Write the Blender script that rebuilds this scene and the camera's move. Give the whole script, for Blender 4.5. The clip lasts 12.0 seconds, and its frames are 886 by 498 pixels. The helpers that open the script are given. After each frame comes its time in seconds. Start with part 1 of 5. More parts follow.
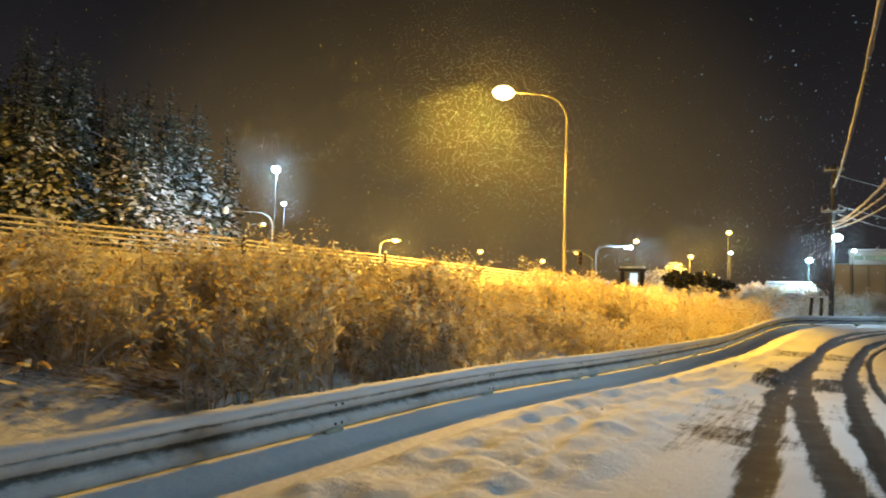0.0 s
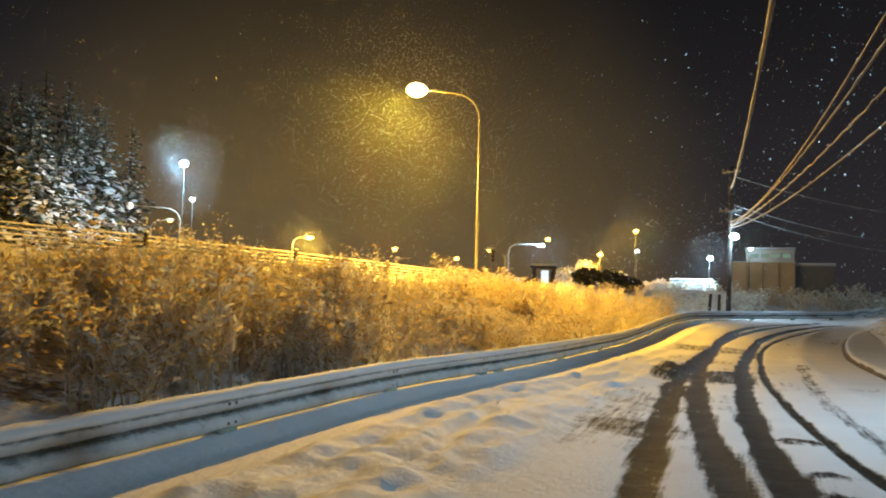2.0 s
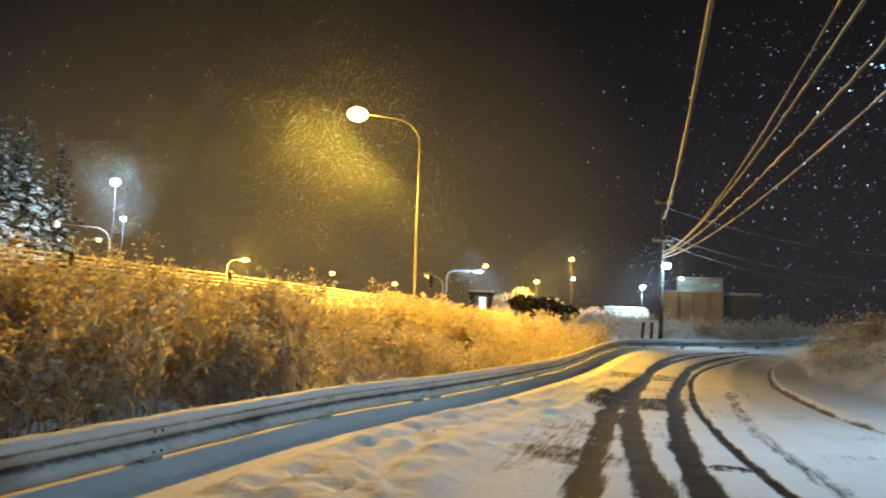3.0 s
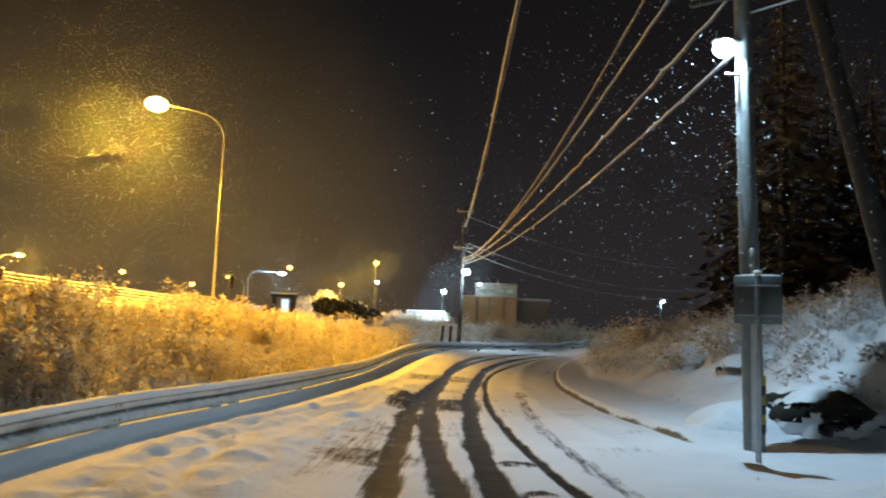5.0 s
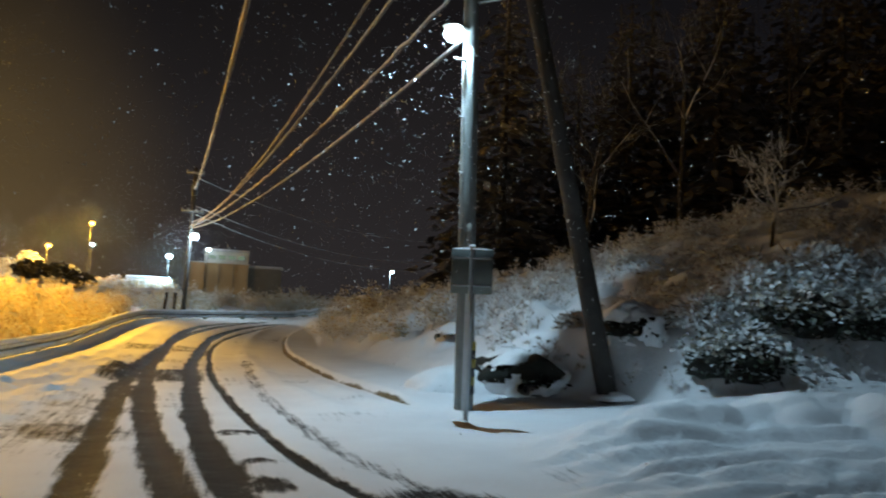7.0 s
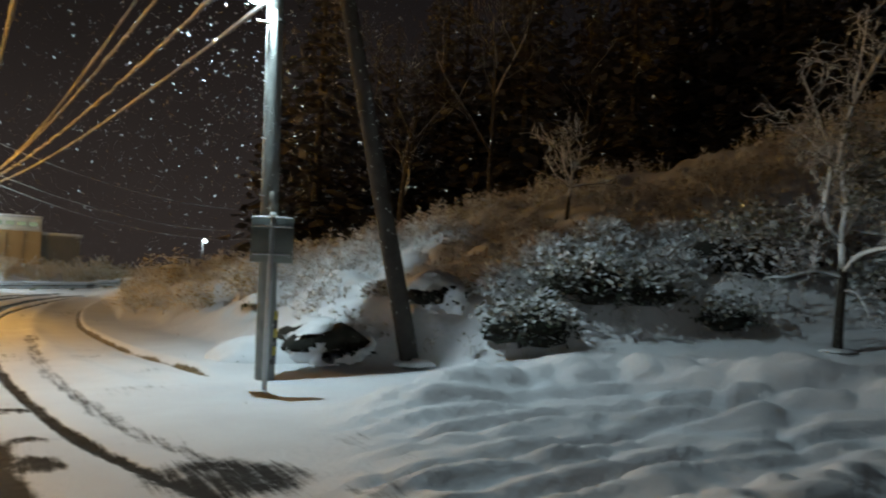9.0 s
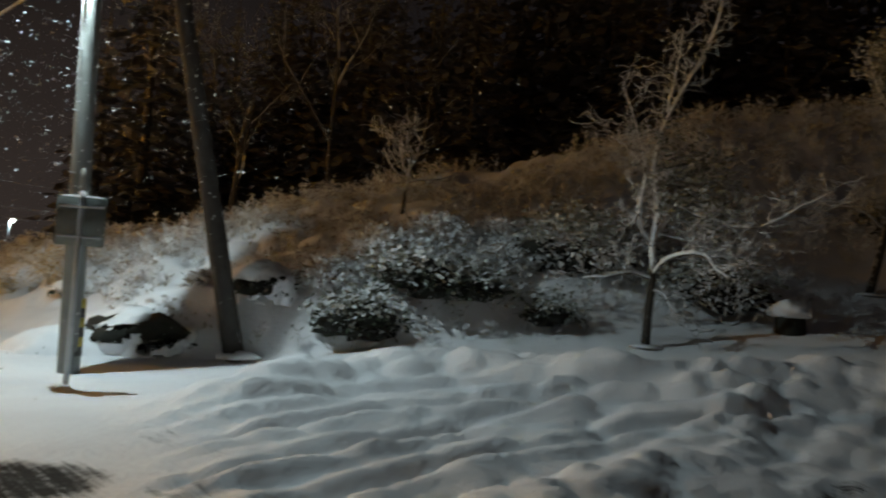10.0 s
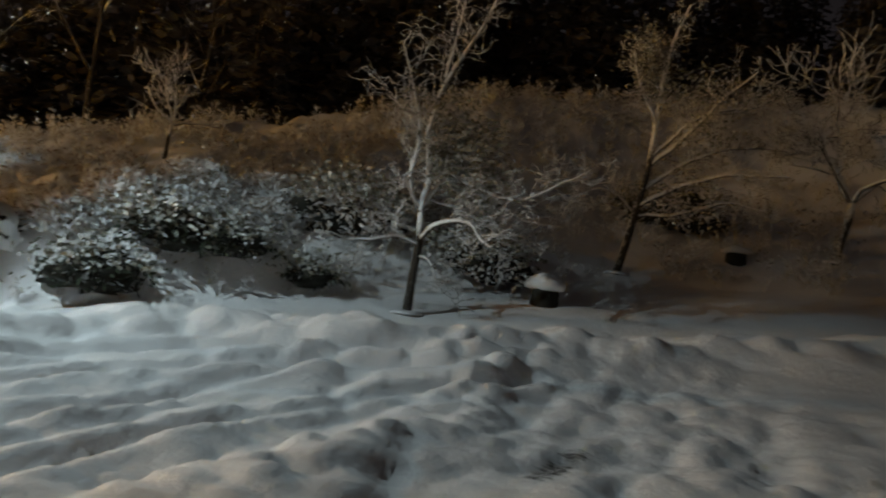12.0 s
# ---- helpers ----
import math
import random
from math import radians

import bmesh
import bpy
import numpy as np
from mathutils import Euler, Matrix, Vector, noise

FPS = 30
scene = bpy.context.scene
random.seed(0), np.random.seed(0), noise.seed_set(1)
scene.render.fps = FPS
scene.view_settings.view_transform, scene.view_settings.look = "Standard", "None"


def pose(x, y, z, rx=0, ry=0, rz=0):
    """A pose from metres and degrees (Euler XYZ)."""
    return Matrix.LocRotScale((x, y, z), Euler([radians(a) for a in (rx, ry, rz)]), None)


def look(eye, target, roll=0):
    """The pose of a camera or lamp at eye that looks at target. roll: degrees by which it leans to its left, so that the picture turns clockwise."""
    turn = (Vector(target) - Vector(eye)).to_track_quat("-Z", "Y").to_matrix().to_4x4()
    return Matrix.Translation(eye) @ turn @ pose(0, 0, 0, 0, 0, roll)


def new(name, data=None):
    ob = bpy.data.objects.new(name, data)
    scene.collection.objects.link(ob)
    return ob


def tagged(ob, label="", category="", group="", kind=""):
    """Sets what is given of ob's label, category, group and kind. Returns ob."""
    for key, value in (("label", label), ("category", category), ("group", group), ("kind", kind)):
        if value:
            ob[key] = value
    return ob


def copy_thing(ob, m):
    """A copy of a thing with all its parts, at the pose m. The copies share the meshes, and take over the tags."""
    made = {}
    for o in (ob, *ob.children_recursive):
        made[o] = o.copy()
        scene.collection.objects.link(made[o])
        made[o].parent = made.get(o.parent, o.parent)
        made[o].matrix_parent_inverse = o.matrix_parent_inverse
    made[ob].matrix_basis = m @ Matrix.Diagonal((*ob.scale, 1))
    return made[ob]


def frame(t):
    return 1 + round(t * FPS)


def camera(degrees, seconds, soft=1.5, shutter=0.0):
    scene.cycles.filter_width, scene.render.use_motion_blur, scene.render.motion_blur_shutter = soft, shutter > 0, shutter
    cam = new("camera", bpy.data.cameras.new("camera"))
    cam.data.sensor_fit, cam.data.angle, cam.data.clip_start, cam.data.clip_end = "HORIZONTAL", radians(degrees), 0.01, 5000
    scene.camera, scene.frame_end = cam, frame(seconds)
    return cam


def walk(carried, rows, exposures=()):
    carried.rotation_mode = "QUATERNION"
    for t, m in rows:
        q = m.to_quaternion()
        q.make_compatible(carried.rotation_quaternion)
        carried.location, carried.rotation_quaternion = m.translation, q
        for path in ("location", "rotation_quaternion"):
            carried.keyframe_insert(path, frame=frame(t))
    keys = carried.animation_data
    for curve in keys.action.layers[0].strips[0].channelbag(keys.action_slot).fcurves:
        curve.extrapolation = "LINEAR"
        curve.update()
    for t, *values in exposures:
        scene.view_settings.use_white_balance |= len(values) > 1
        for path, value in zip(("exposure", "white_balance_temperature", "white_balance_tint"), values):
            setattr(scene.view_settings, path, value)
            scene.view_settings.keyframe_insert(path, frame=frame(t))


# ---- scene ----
cam = camera(59.87, 12.0, soft=2.0, shutter=0.5)
PATH = [
    (0.0, pose(0.071, -0.085, 1.577, 93.52, -1.68, -1.26)),
    (0.5, pose(0.069, -0.074, 1.583, 93.32, -1.75, -3.24)),
    (1.0, pose(0.142, -0.108, 1.579, 93.29, -1.57, -4.59)),
    (1.5, pose(0.195, -0.056, 1.564, 93.40, -1.54, -6.23)),
    (2.0, pose(0.260, -0.034, 1.556, 93.52, -1.46, -7.49)),
    (2.5, pose(0.271, 0.033, 1.540, 94.34, -1.84, -9.36)),
    (3.0, pose(0.265, 0.037, 1.554, 95.56, -2.05, -12.14)),
    (5.0, pose(0.217, -0.067, 1.572, 96.31, -2.23, -26.67)),
    (5.5, pose(0.235, -0.064, 1.557, 96.15, -2.19, -30.35)),
    (6.0, pose(0.216, -0.104, 1.561, 95.75, -2.32, -35.26)),
    (6.5, pose(0.250, -0.129, 1.564, 95.33, -2.44, -41.13)),
    (7.0, pose(0.263, -0.145, 1.559, 94.83, -2.59, -46.34)),
    (9.0, pose(0.393, -0.424, 1.553, 93.17, -2.30, -59.52)),
    (9.5, pose(0.473, -0.490, 1.539, 92.82, -3.31, -65.26)),
    (10.0, pose(0.567, -0.487, 1.550, 93.30, -3.64, -71.52)),
    (10.5, pose(0.703, -0.481, 1.555, 93.22, -2.29, -76.26)),
    (11.0, pose(0.896, -0.594, 1.530, 91.75, -5.50, -78.75)),
    (11.5, pose(1.076, -0.708, 1.520, 91.57, -6.77, -82.66)),
    (12.0, pose(1.246, -0.769, 1.518, 92.13, -6.74, -87.37)),
]
EXPOSURES = [(0.0, 0.05, 5800, 10), (3.0, 0.0, 5800, 11), (5.0, -0.05, 6050, 13), (7.0, -0.1, 6150, 12), (9.0, 0.05, 7200, 15), (10.5, 0.28, 7800, 17), (12.0, 0.58, 7800, 17)]
walk(cam, PATH, EXPOSURES)

# ---- light ----
world = bpy.data.worlds.new("night_sky")
scene.world = world
world.use_nodes = True
wn, wl = world.node_tree.nodes, world.node_tree.links
wn.clear()
w_out = wn.new("ShaderNodeOutputWorld")
w_bg = wn.new("ShaderNodeBackground")
w_co = wn.new("ShaderNodeTexCoord")
# snow cloud lit from below by the town's sodium lamps to the north, dark over the wooded hill
w_dot = wn.new("ShaderNodeVectorMath")
w_dot.operation = "DOT_PRODUCT"
w_dot.inputs[1].default_value = (0.02, 0.998, 0.06)
w_ramp = wn.new("ShaderNodeValToRGB")
w_ramp.color_ramp.interpolation = "EASE"
w_ramp.color_ramp.elements[0].position = 0.20
w_ramp.color_ramp.elements[0].color = (0.0072, 0.0070, 0.0085, 1)
w_ramp.color_ramp.elements[1].position = 1.0
w_ramp.color_ramp.elements[1].color = (0.066, 0.043, 0.0165, 1)
w_mid = w_ramp.color_ramp.elements.new(0.88)
w_mid.color = (0.0125, 0.0108, 0.0105, 1)
w_noise = wn.new("ShaderNodeTexNoise")
w_noise.inputs["Scale"].default_value = 3.0
w_noise.inputs["Detail"].default_value = 6.0
w_noise.inputs["Roughness"].default_value = 0.6
w_mul = wn.new("ShaderNodeMapRange")
w_mul.inputs["To Min"].default_value = 0.7
w_mul.inputs["To Max"].default_value = 1.3
wl.new(w_co.outputs["Generated"], w_dot.inputs[0])
wl.new(w_dot.outputs["Value"], w_ramp.inputs["Fac"])
wl.new(w_co.outputs["Generated"], w_noise.inputs["Vector"])
wl.new(w_noise.outputs["Fac"], w_mul.inputs["Value"])
# thicker lit haze toward the horizon
w_sep = wn.new("ShaderNodeSeparateXYZ")
w_low = wn.new("ShaderNodeMapRange")
w_low.interpolation_type = "SMOOTHSTEP"
w_low.inputs["From Min"].default_value, w_low.inputs["From Max"].default_value = 0.0, 0.45
w_low.inputs["To Min"].default_value, w_low.inputs["To Max"].default_value = 2.1, 0.65
w_str = wn.new("ShaderNodeMath")
w_str.operation = "MULTIPLY"
wl.new(w_co.outputs["Generated"], w_sep.inputs[0])
wl.new(w_sep.outputs["Z"], w_low.inputs["Value"])
wl.new(w_low.outputs["Result"], w_str.inputs[0])
wl.new(w_mul.outputs["Result"], w_str.inputs[1])
wl.new(w_ramp.outputs["Color"], w_bg.inputs["Color"])
wl.new(w_str.outputs[0], w_bg.inputs["Strength"])
wl.new(w_bg.outputs["Background"], w_out.inputs["Surface"])

SODIUM = (1.0, 0.515, 0.04)
LED = (0.57, 0.85, 1.0)


def bulb_light(name, place, watts, colour, radius=0.15):
    data = bpy.data.lights.new(name, "POINT")
    data.energy, data.color, data.shadow_soft_size = watts, colour, radius
    ob = new(name, data)
    ob.location = place
    return ob


# (name, place, watts, colour): one for each lamp of the place
LIGHTS = {
    "sodium_road": ((4.20, 43.34, 12.9), 4500, SODIUM),
    "white_tall": ((-15.66, 77.5, 13.9), 8000, LED),
    "white_mid": ((-14.35, 75.7, 10.2), 1500, LED),
    "sodium_low": ((-3.14, 77.28, 6.4), 12000, SODIUM),
    "white_road": ((19.97, 74.24, 6.4), 3500, LED),
    "sodium_far": ((35.70, 89.2, 10.0), 7000, SODIUM),
    "sodium_tree": ((31.72, 90.7, 7.1), 7000, SODIUM),
    "white_yard": ((39.98, 78.4, 6.2), 5000, LED),
    "led_far_pole": ((22.84, 41.6, 5.2), 800, LED),
    "led_wall": ((36.18, 64.1, 6.3), 40, LED),
    "led_lane": ((41.97, 45.64, 4.6), 500, LED),
}
for key, (place, watts, colour) in LIGHTS.items():
    bulb_light(key + "_light", place, watts, colour, 0.25)
# the road lamp's reflector throws most of its light down
reflector = bpy.data.lights.new("sodium_road_reflector", "SPOT")
reflector.energy, reflector.color, reflector.shadow_soft_size = 76000, SODIUM, 0.25
reflector.spot_size, reflector.spot_blend = radians(156), 0.25
new("sodium_road_reflector", reflector).matrix_basis = look((4.20, 43.34, 13.20), (3.70, 43.34, 12.20))
# the lamp on the near pole, under its housing
pole_led = bpy.data.lights.new("led_pole_light", "SPOT")
pole_led.energy, pole_led.color, pole_led.shadow_soft_size = 960, LED, 0.03
pole_led.spot_size, pole_led.spot_blend = radians(166), 0.15
new("led_pole_light", pole_led).matrix_basis = look((8.87, 8.22, 6.0), (8.74, 8.19, 5.0))

# stray light of its bowl
bulb_light("led_pole_bowl_light", (8.87, 8.22, 5.98), 60, LED, 0.03)

# ---- materials ----
def material(name, colour=(0.5, 0.5, 0.5), rough=0.6, metal=0.0, bump=0.0, bump_scale=20.0, vary=0.15, scale=6.0, second=None, coords="Object"):
    """A surface with a blotchy colour at two scales and a fine relief."""
    m = bpy.data.materials.new(name)
    m.use_nodes = True
    n, l = m.node_tree.nodes, m.node_tree.links
    b = n["Principled BSDF"]
    b.inputs["Roughness"].default_value, b.inputs["Metallic"].default_value = rough, metal
    co = n.new("ShaderNodeTexCoord")
    big, fine = n.new("ShaderNodeTexNoise"), n.new("ShaderNodeTexNoise")
    big.inputs["Scale"].default_value, big.inputs["Detail"].default_value = scale, 5
    fine.inputs["Scale"].default_value, fine.inputs["Detail"].default_value = bump_scale, 6
    mix = n.new("ShaderNodeMix")
    mix.data_type = "RGBA"
    dark = second or tuple(c * (1 - 2 * vary) for c in colour)
    mix.inputs["A"].default_value, mix.inputs["B"].default_value = (*dark, 1), (*colour, 1)
    ramp = n.new("ShaderNodeMapRange")
    ramp.inputs["From Min"].default_value, ramp.inputs["From Max"].default_value = 0.32, 0.66
    l.new(co.outputs[coords], big.inputs["Vector"])
    l.new(co.outputs[coords], fine.inputs["Vector"])
    add = n.new("ShaderNodeMath")
    add.operation = "MULTIPLY_ADD"
    add.inputs[1].default_value = 0.35
    l.new(fine.outputs["Fac"], add.inputs[0])
    sub = n.new("ShaderNodeMath")
    sub.operation = "MULTIPLY"
    sub.inputs[1].default_value = 0.68
    l.new(big.outputs["Fac"], sub.inputs[0])
    l.new(sub.outputs[0], add.inputs[2])
    l.new(add.outputs[0], ramp.inputs["Value"])
    l.new(ramp.outputs["Result"], mix.inputs["Factor"])
    l.new(mix.outputs["Result"], b.inputs["Base Color"])
    if bump:
        bp = n.new("ShaderNodeBump")
        bp.inputs["Strength"].default_value, bp.inputs["Distance"].default_value = min(1.0, bump), 0.02
        l.new(fine.outputs["Fac"], bp.inputs["Height"])
        l.new(bp.outputs["Normal"], b.inputs["Normal"])
    m["mix_node"] = mix.name
    return m


def snowed(m, low=0.25, high=0.75, white=(0.82, 0.84, 0.86), scale=14.0):
    """Lays snow on the faces of a material that look up, with a ragged border."""
    n, l = m.node_tree.nodes, m.node_tree.links
    b = n["Principled BSDF"]
    mix = n[m["mix_node"]]
    geo, sep, noi = n.new("ShaderNodeNewGeometry"), n.new("ShaderNodeSeparateXYZ"), n.new("ShaderNodeTexNoise")
    noi.inputs["Scale"].default_value = scale
    co = n.new("ShaderNodeTexCoord")
    l.new(co.outputs["Object"], noi.inputs["Vector"])
    l.new(geo.outputs["Normal"], sep.inputs[0])
    add = n.new("ShaderNodeMath")
    add.operation = "MULTIPLY_ADD"
    add.inputs[1].default_value = 0.7
    l.new(noi.outputs["Fac"], add.inputs[0])
    l.new(sep.outputs["Z"], add.inputs[2])
    ramp = n.new("ShaderNodeMapRange")
    ramp.inputs["From Min"].default_value, ramp.inputs["From Max"].default_value = low + 0.35, high + 0.35
    l.new(add.outputs[0], ramp.inputs["Value"])
    snow_mix = n.new("ShaderNodeMix")
    snow_mix.data_type = "RGBA"
    snow_mix.inputs["B"].default_value = (*white, 1)
    l.new(ramp.outputs["Result"], snow_mix.inputs["Factor"])
    l.new(mix.outputs["Result"], snow_mix.inputs["A"])
    l.new(snow_mix.outputs["Result"], b.inputs["Base Color"])
    return m


def island_varied(m, spread=0.5):
    """Shifts the colour of each leaf or stem of a joined mesh."""
    n, l = m.node_tree.nodes, m.node_tree.links
    mix = n[m["mix_node"]]
    geo = n.new("ShaderNodeNewGeometry")
    add = n.new("ShaderNodeMath")
    add.operation = "MULTIPLY_ADD"
    add.inputs[1].default_value, add.inputs[2].default_value = spread * 2, 0.5 - spread
    l.new(geo.outputs["Random Per Island"], add.inputs[0])
    l.new(add.outputs[0], mix.inputs["Factor"])
    return m


def translucent(m, share=0.45):
    """Lets part of the light through thin leaves."""
    n, l = m.node_tree.nodes, m.node_tree.links
    b = n["Principled BSDF"]
    source = b.inputs["Base Color"].links[0].from_socket
    tr, mx = n.new("ShaderNodeBsdfTranslucent"), n.new("ShaderNodeMixShader")
    mx.inputs["Fac"].default_value = share
    l.new(source, tr.inputs["Color"])
    l.new(b.outputs["BSDF"], mx.inputs[1])
    l.new(tr.outputs["BSDF"], mx.inputs[2])
    l.new(mx.outputs["Shader"], n["Material Output"].inputs["Surface"])
    return m


def glowing(name, colour, strength):
    m = bpy.data.materials.new(name)
    m.use_nodes = True
    b = m.node_tree.nodes["Principled BSDF"]
    b.inputs["Base Color"].default_value = (0.02, 0.02, 0.02, 1)
    b.inputs["Emission Color"].default_value = (*colour, 1)
    b.inputs["Emission Strength"].default_value = strength
    return m


def ground_material():
    """Snow with packed and lumpy parts; where the attribute 'bare' is high the wet asphalt shows through."""
    m = bpy.data.materials.new("snowy_ground")
    m.use_nodes = True
    n, l = m.node_tree.nodes, m.node_tree.links
    b = n["Principled BSDF"]
    co = n.new("ShaderNodeTexCoord")
    at = n.new("ShaderNodeAttribute")
    at.attribute_name = "bare"
    soil = n.new("ShaderNodeAttribute")
    soil.attribute_name = "soil"

    def noise_tex(scale, detail=5, rough=0.6):
        t = n.new("ShaderNodeTexNoise")
        t.inputs["Scale"].default_value, t.inputs["Detail"].default_value, t.inputs["Roughness"].default_value = scale, detail, rough
        l.new(co.outputs["Object"], t.inputs["Vector"])
        return t.outputs["Fac"]

    def math_node(op, a, c, d=None):
        t = n.new("ShaderNodeMath")
        t.operation = op
        for i, v in enumerate((a, c, d)):
            if v is None:
                continue
            if isinstance(v, (int, float)):
                t.inputs[i].default_value = v
            else:
                l.new(v, t.inputs[i])
        return t.outputs[0]

    def mixed(fac, a, c):
        t = n.new("ShaderNodeMix")
        t.data_type = "RGBA"
        l.new(fac, t.inputs["Factor"])
        for key, v in (("A", a), ("B", c)):
            if isinstance(v, tuple):
                t.inputs[key].default_value = (*v, 1)
            else:
                l.new(v, t.inputs[key])
        return t.outputs["Result"]

    def ranged(v, a, c):
        t = n.new("ShaderNodeMapRange")
        t.interpolation_type = "SMOOTHSTEP"
        t.inputs["From Min"].default_value, t.inputs["From Max"].default_value = a, c
        l.new(v, t.inputs["Value"])
        return t.outputs["Result"]

    turned = n.new("ShaderNodeMapping")
    turned.inputs["Rotation"].default_value = (0, 0, radians(-61))
    l.new(co.outputs["Object"], turned.inputs["Vector"])
    drawn = n.new("ShaderNodeMapping")
    drawn.inputs["Scale"].default_value = (0.9, 13, 1)
    l.new(turned.outputs["Vector"], drawn.inputs["Vector"])
    streak_tex = n.new("ShaderNodeTexNoise")
    streak_tex.inputs["Scale"].default_value, streak_tex.inputs["Detail"].default_value, streak_tex.inputs["Roughness"].default_value = 1.0, 6, 0.7
    l.new(drawn.outputs["Vector"], streak_tex.inputs["Vector"])
    streak = streak_tex.outputs["Fac"]
    coarse, grit, grain, blot = noise_tex(2.2), noise_tex(16, 6, 0.7), noise_tex(90, 3), noise_tex(0.6, 3)
    bare = math_node("ADD", at.outputs["Fac"], math_node("MULTIPLY", math_node("SUBTRACT", grit, 0.5), 0.45))
    bare = math_node("ADD", bare, math_node("MULTIPLY", math_node("SUBTRACT", streak, 0.5), 1.2))
    bare = math_node("ADD", bare, math_node("MULTIPLY", math_node("SUBTRACT", coarse, 0.5), 0.7))
    bare = ranged(bare, 0.24, 0.76)
    snow = mixed(ranged(blot, 0.35, 0.7), (0.80, 0.80, 0.82), (0.86, 0.87, 0.89))
    snow = mixed(ranged(grit, 0.62, 0.95), snow, (0.70, 0.69, 0.67))
    earth = mixed(ranged(grit, 0.35, 0.65), (0.10, 0.075, 0.045), (0.24, 0.19, 0.11))
    earthy = math_node("ADD", soil.outputs["Fac"], math_node("MULTIPLY", math_node("SUBTRACT", noise_tex(7, 6, 0.7), 0.5), 1.2))
    snow = mixed(ranged(earthy, 0.45, 0.8), snow, earth)
    asphalt = mixed(ranged(grain, 0.4, 0.65), (0.010, 0.009, 0.008), (0.034, 0.030, 0.025))
    colour = mixed(bare, snow, asphalt)
    l.new(colour, b.inputs["Base Color"])
    b.inputs["Specular IOR Level"].default_value = 0.07
    rough = n.new("ShaderNodeMix")
    l.new(bare, rough.inputs["Factor"])
    rough.inputs["A"].default_value = 0.75
    l.new(math_node("MULTIPLY_ADD", coarse, 0.5, 0.42), rough.inputs["B"])
    l.new(rough.outputs["Result"], b.inputs["Roughness"])
    bump = n.new("ShaderNodeBump")
    bump.inputs["Strength"].default_value, bump.inputs["Distance"].default_value = 0.8, 0.035
    height = math_node("ADD", math_node("MULTIPLY", noise_tex(9, 5), 0.8), math_node("MULTIPLY", grain, 0.18))
    height = math_node("SUBTRACT", height, math_node("MULTIPLY", bare, 0.35))
    l.new(height, bump.inputs["Height"])
    l.new(bump.outputs["Normal"], b.inputs["Normal"])
    return m


def rail_material():
    """Galvanised, white-filmed beam; grime gathers along the groove of the profile (attribute 'across')."""
    m = material("galvanised_beam", (0.74, 0.77, 0.78), 0.5, 0.0, 0.25, 60, 0.12, 5)
    n, l = m.node_tree.nodes, m.node_tree.links
    b, mix = n["Principled BSDF"], n[m["mix_node"]]
    at = n.new("ShaderNodeAttribute")
    at.attribute_name = "across"
    curve = n.new("ShaderNodeValToRGB")
    e = curve.color_ramp.elements
    e[0].position, e[0].color = 0.0, (0.55, 0.55, 0.55, 1)
    e[1].position, e[1].color = 1.0, (0.30, 0.30, 0.30, 1)
    for at_pos, v in ((0.05, 0.62), (0.12, 0.34), (0.36, 0.36), (0.48, 0.80), (0.56, 0.74), (0.64, 0.28), (0.80, 0.36), (0.86, 0.66), (0.93, 0.5)):
        q = e.new(at_pos)
        q.color = (v, v, v, 1)
    l.new(at.outputs["Fac"], curve.inputs["Fac"])
    co, noi, mp = n.new("ShaderNodeTexCoord"), n.new("ShaderNodeTexNoise"), n.new("ShaderNodeMapping")
    mp.inputs["Scale"].default_value = (1, 1, 2.5)
    noi.inputs["Scale"].default_value, noi.inputs["Detail"].default_value, noi.inputs["Roughness"].default_value = 7, 8, 0.75
    l.new(co.outputs["Object"], mp.inputs["Vector"])
    l.new(mp.outputs["Vector"], noi.inputs["Vector"])
    add = n.new("ShaderNodeMath")
    l.new(curve.outputs["Color"], add.inputs[0])
    l.new(noi.outputs["Fac"], add.inputs[1])
    rng = n.new("ShaderNodeMapRange")
    rng.inputs["From Min"].default_value, rng.inputs["From Max"].default_value = 0.90, 1.26
    rng.inputs["To Max"].default_value = 0.92
    l.new(add.outputs[0], rng.inputs["Value"])
    grime = n.new("ShaderNodeMix")
    grime.data_type = "RGBA"
    grime.inputs["B"].default_value = (0.035, 0.045, 0.035, 1)
    l.new(rng.outputs["Result"], grime.inputs["Factor"])
    l.new(mix.outputs["Result"], grime.inputs["A"])
    l.new(grime.outputs["Result"], b.inputs["Base Color"])
    return m


GROUND = ground_material()
BEAM = rail_material()
TWIG = snowed(material("snow_lined_twig", (0.08, 0.066, 0.05), 0.9, 0, 0.5, 35, 0.3, 7), -0.55, 0.1)
SNOW = material("fresh_snow", (0.86, 0.87, 0.89), 0.75, 0, 0.5, 30, 0.04, 4)
POST = material("pale_green_painted_post", (0.42, 0.52, 0.44), 0.5, 0.1, 0.2, 40, 0.2, 9)
BOLT = material("dark_rusty_bolt", (0.06, 0.05, 0.045), 0.6, 0.5, 0.2, 60, 0.2, 30)
STEEL = material("grey_galvanised_steel", (0.42, 0.44, 0.45), 0.45, 0.5, 0.15, 50, 0.12, 8)
DARK_STEEL = material("dark_weathered_steel", (0.075, 0.075, 0.07), 0.6, 0.3, 0.3, 40, 0.2, 8)
PALE_PAINT = material("pale_lamp_post_paint", (0.24, 0.23, 0.20), 0.45, 0.1, 0.1, 40, 0.1, 6)
CONCRETE = snowed(material("weathered_concrete_pole", (0.20, 0.215, 0.205), 0.85, 0, 0.5, 55, 0.18, 3), 0.5, 0.9)
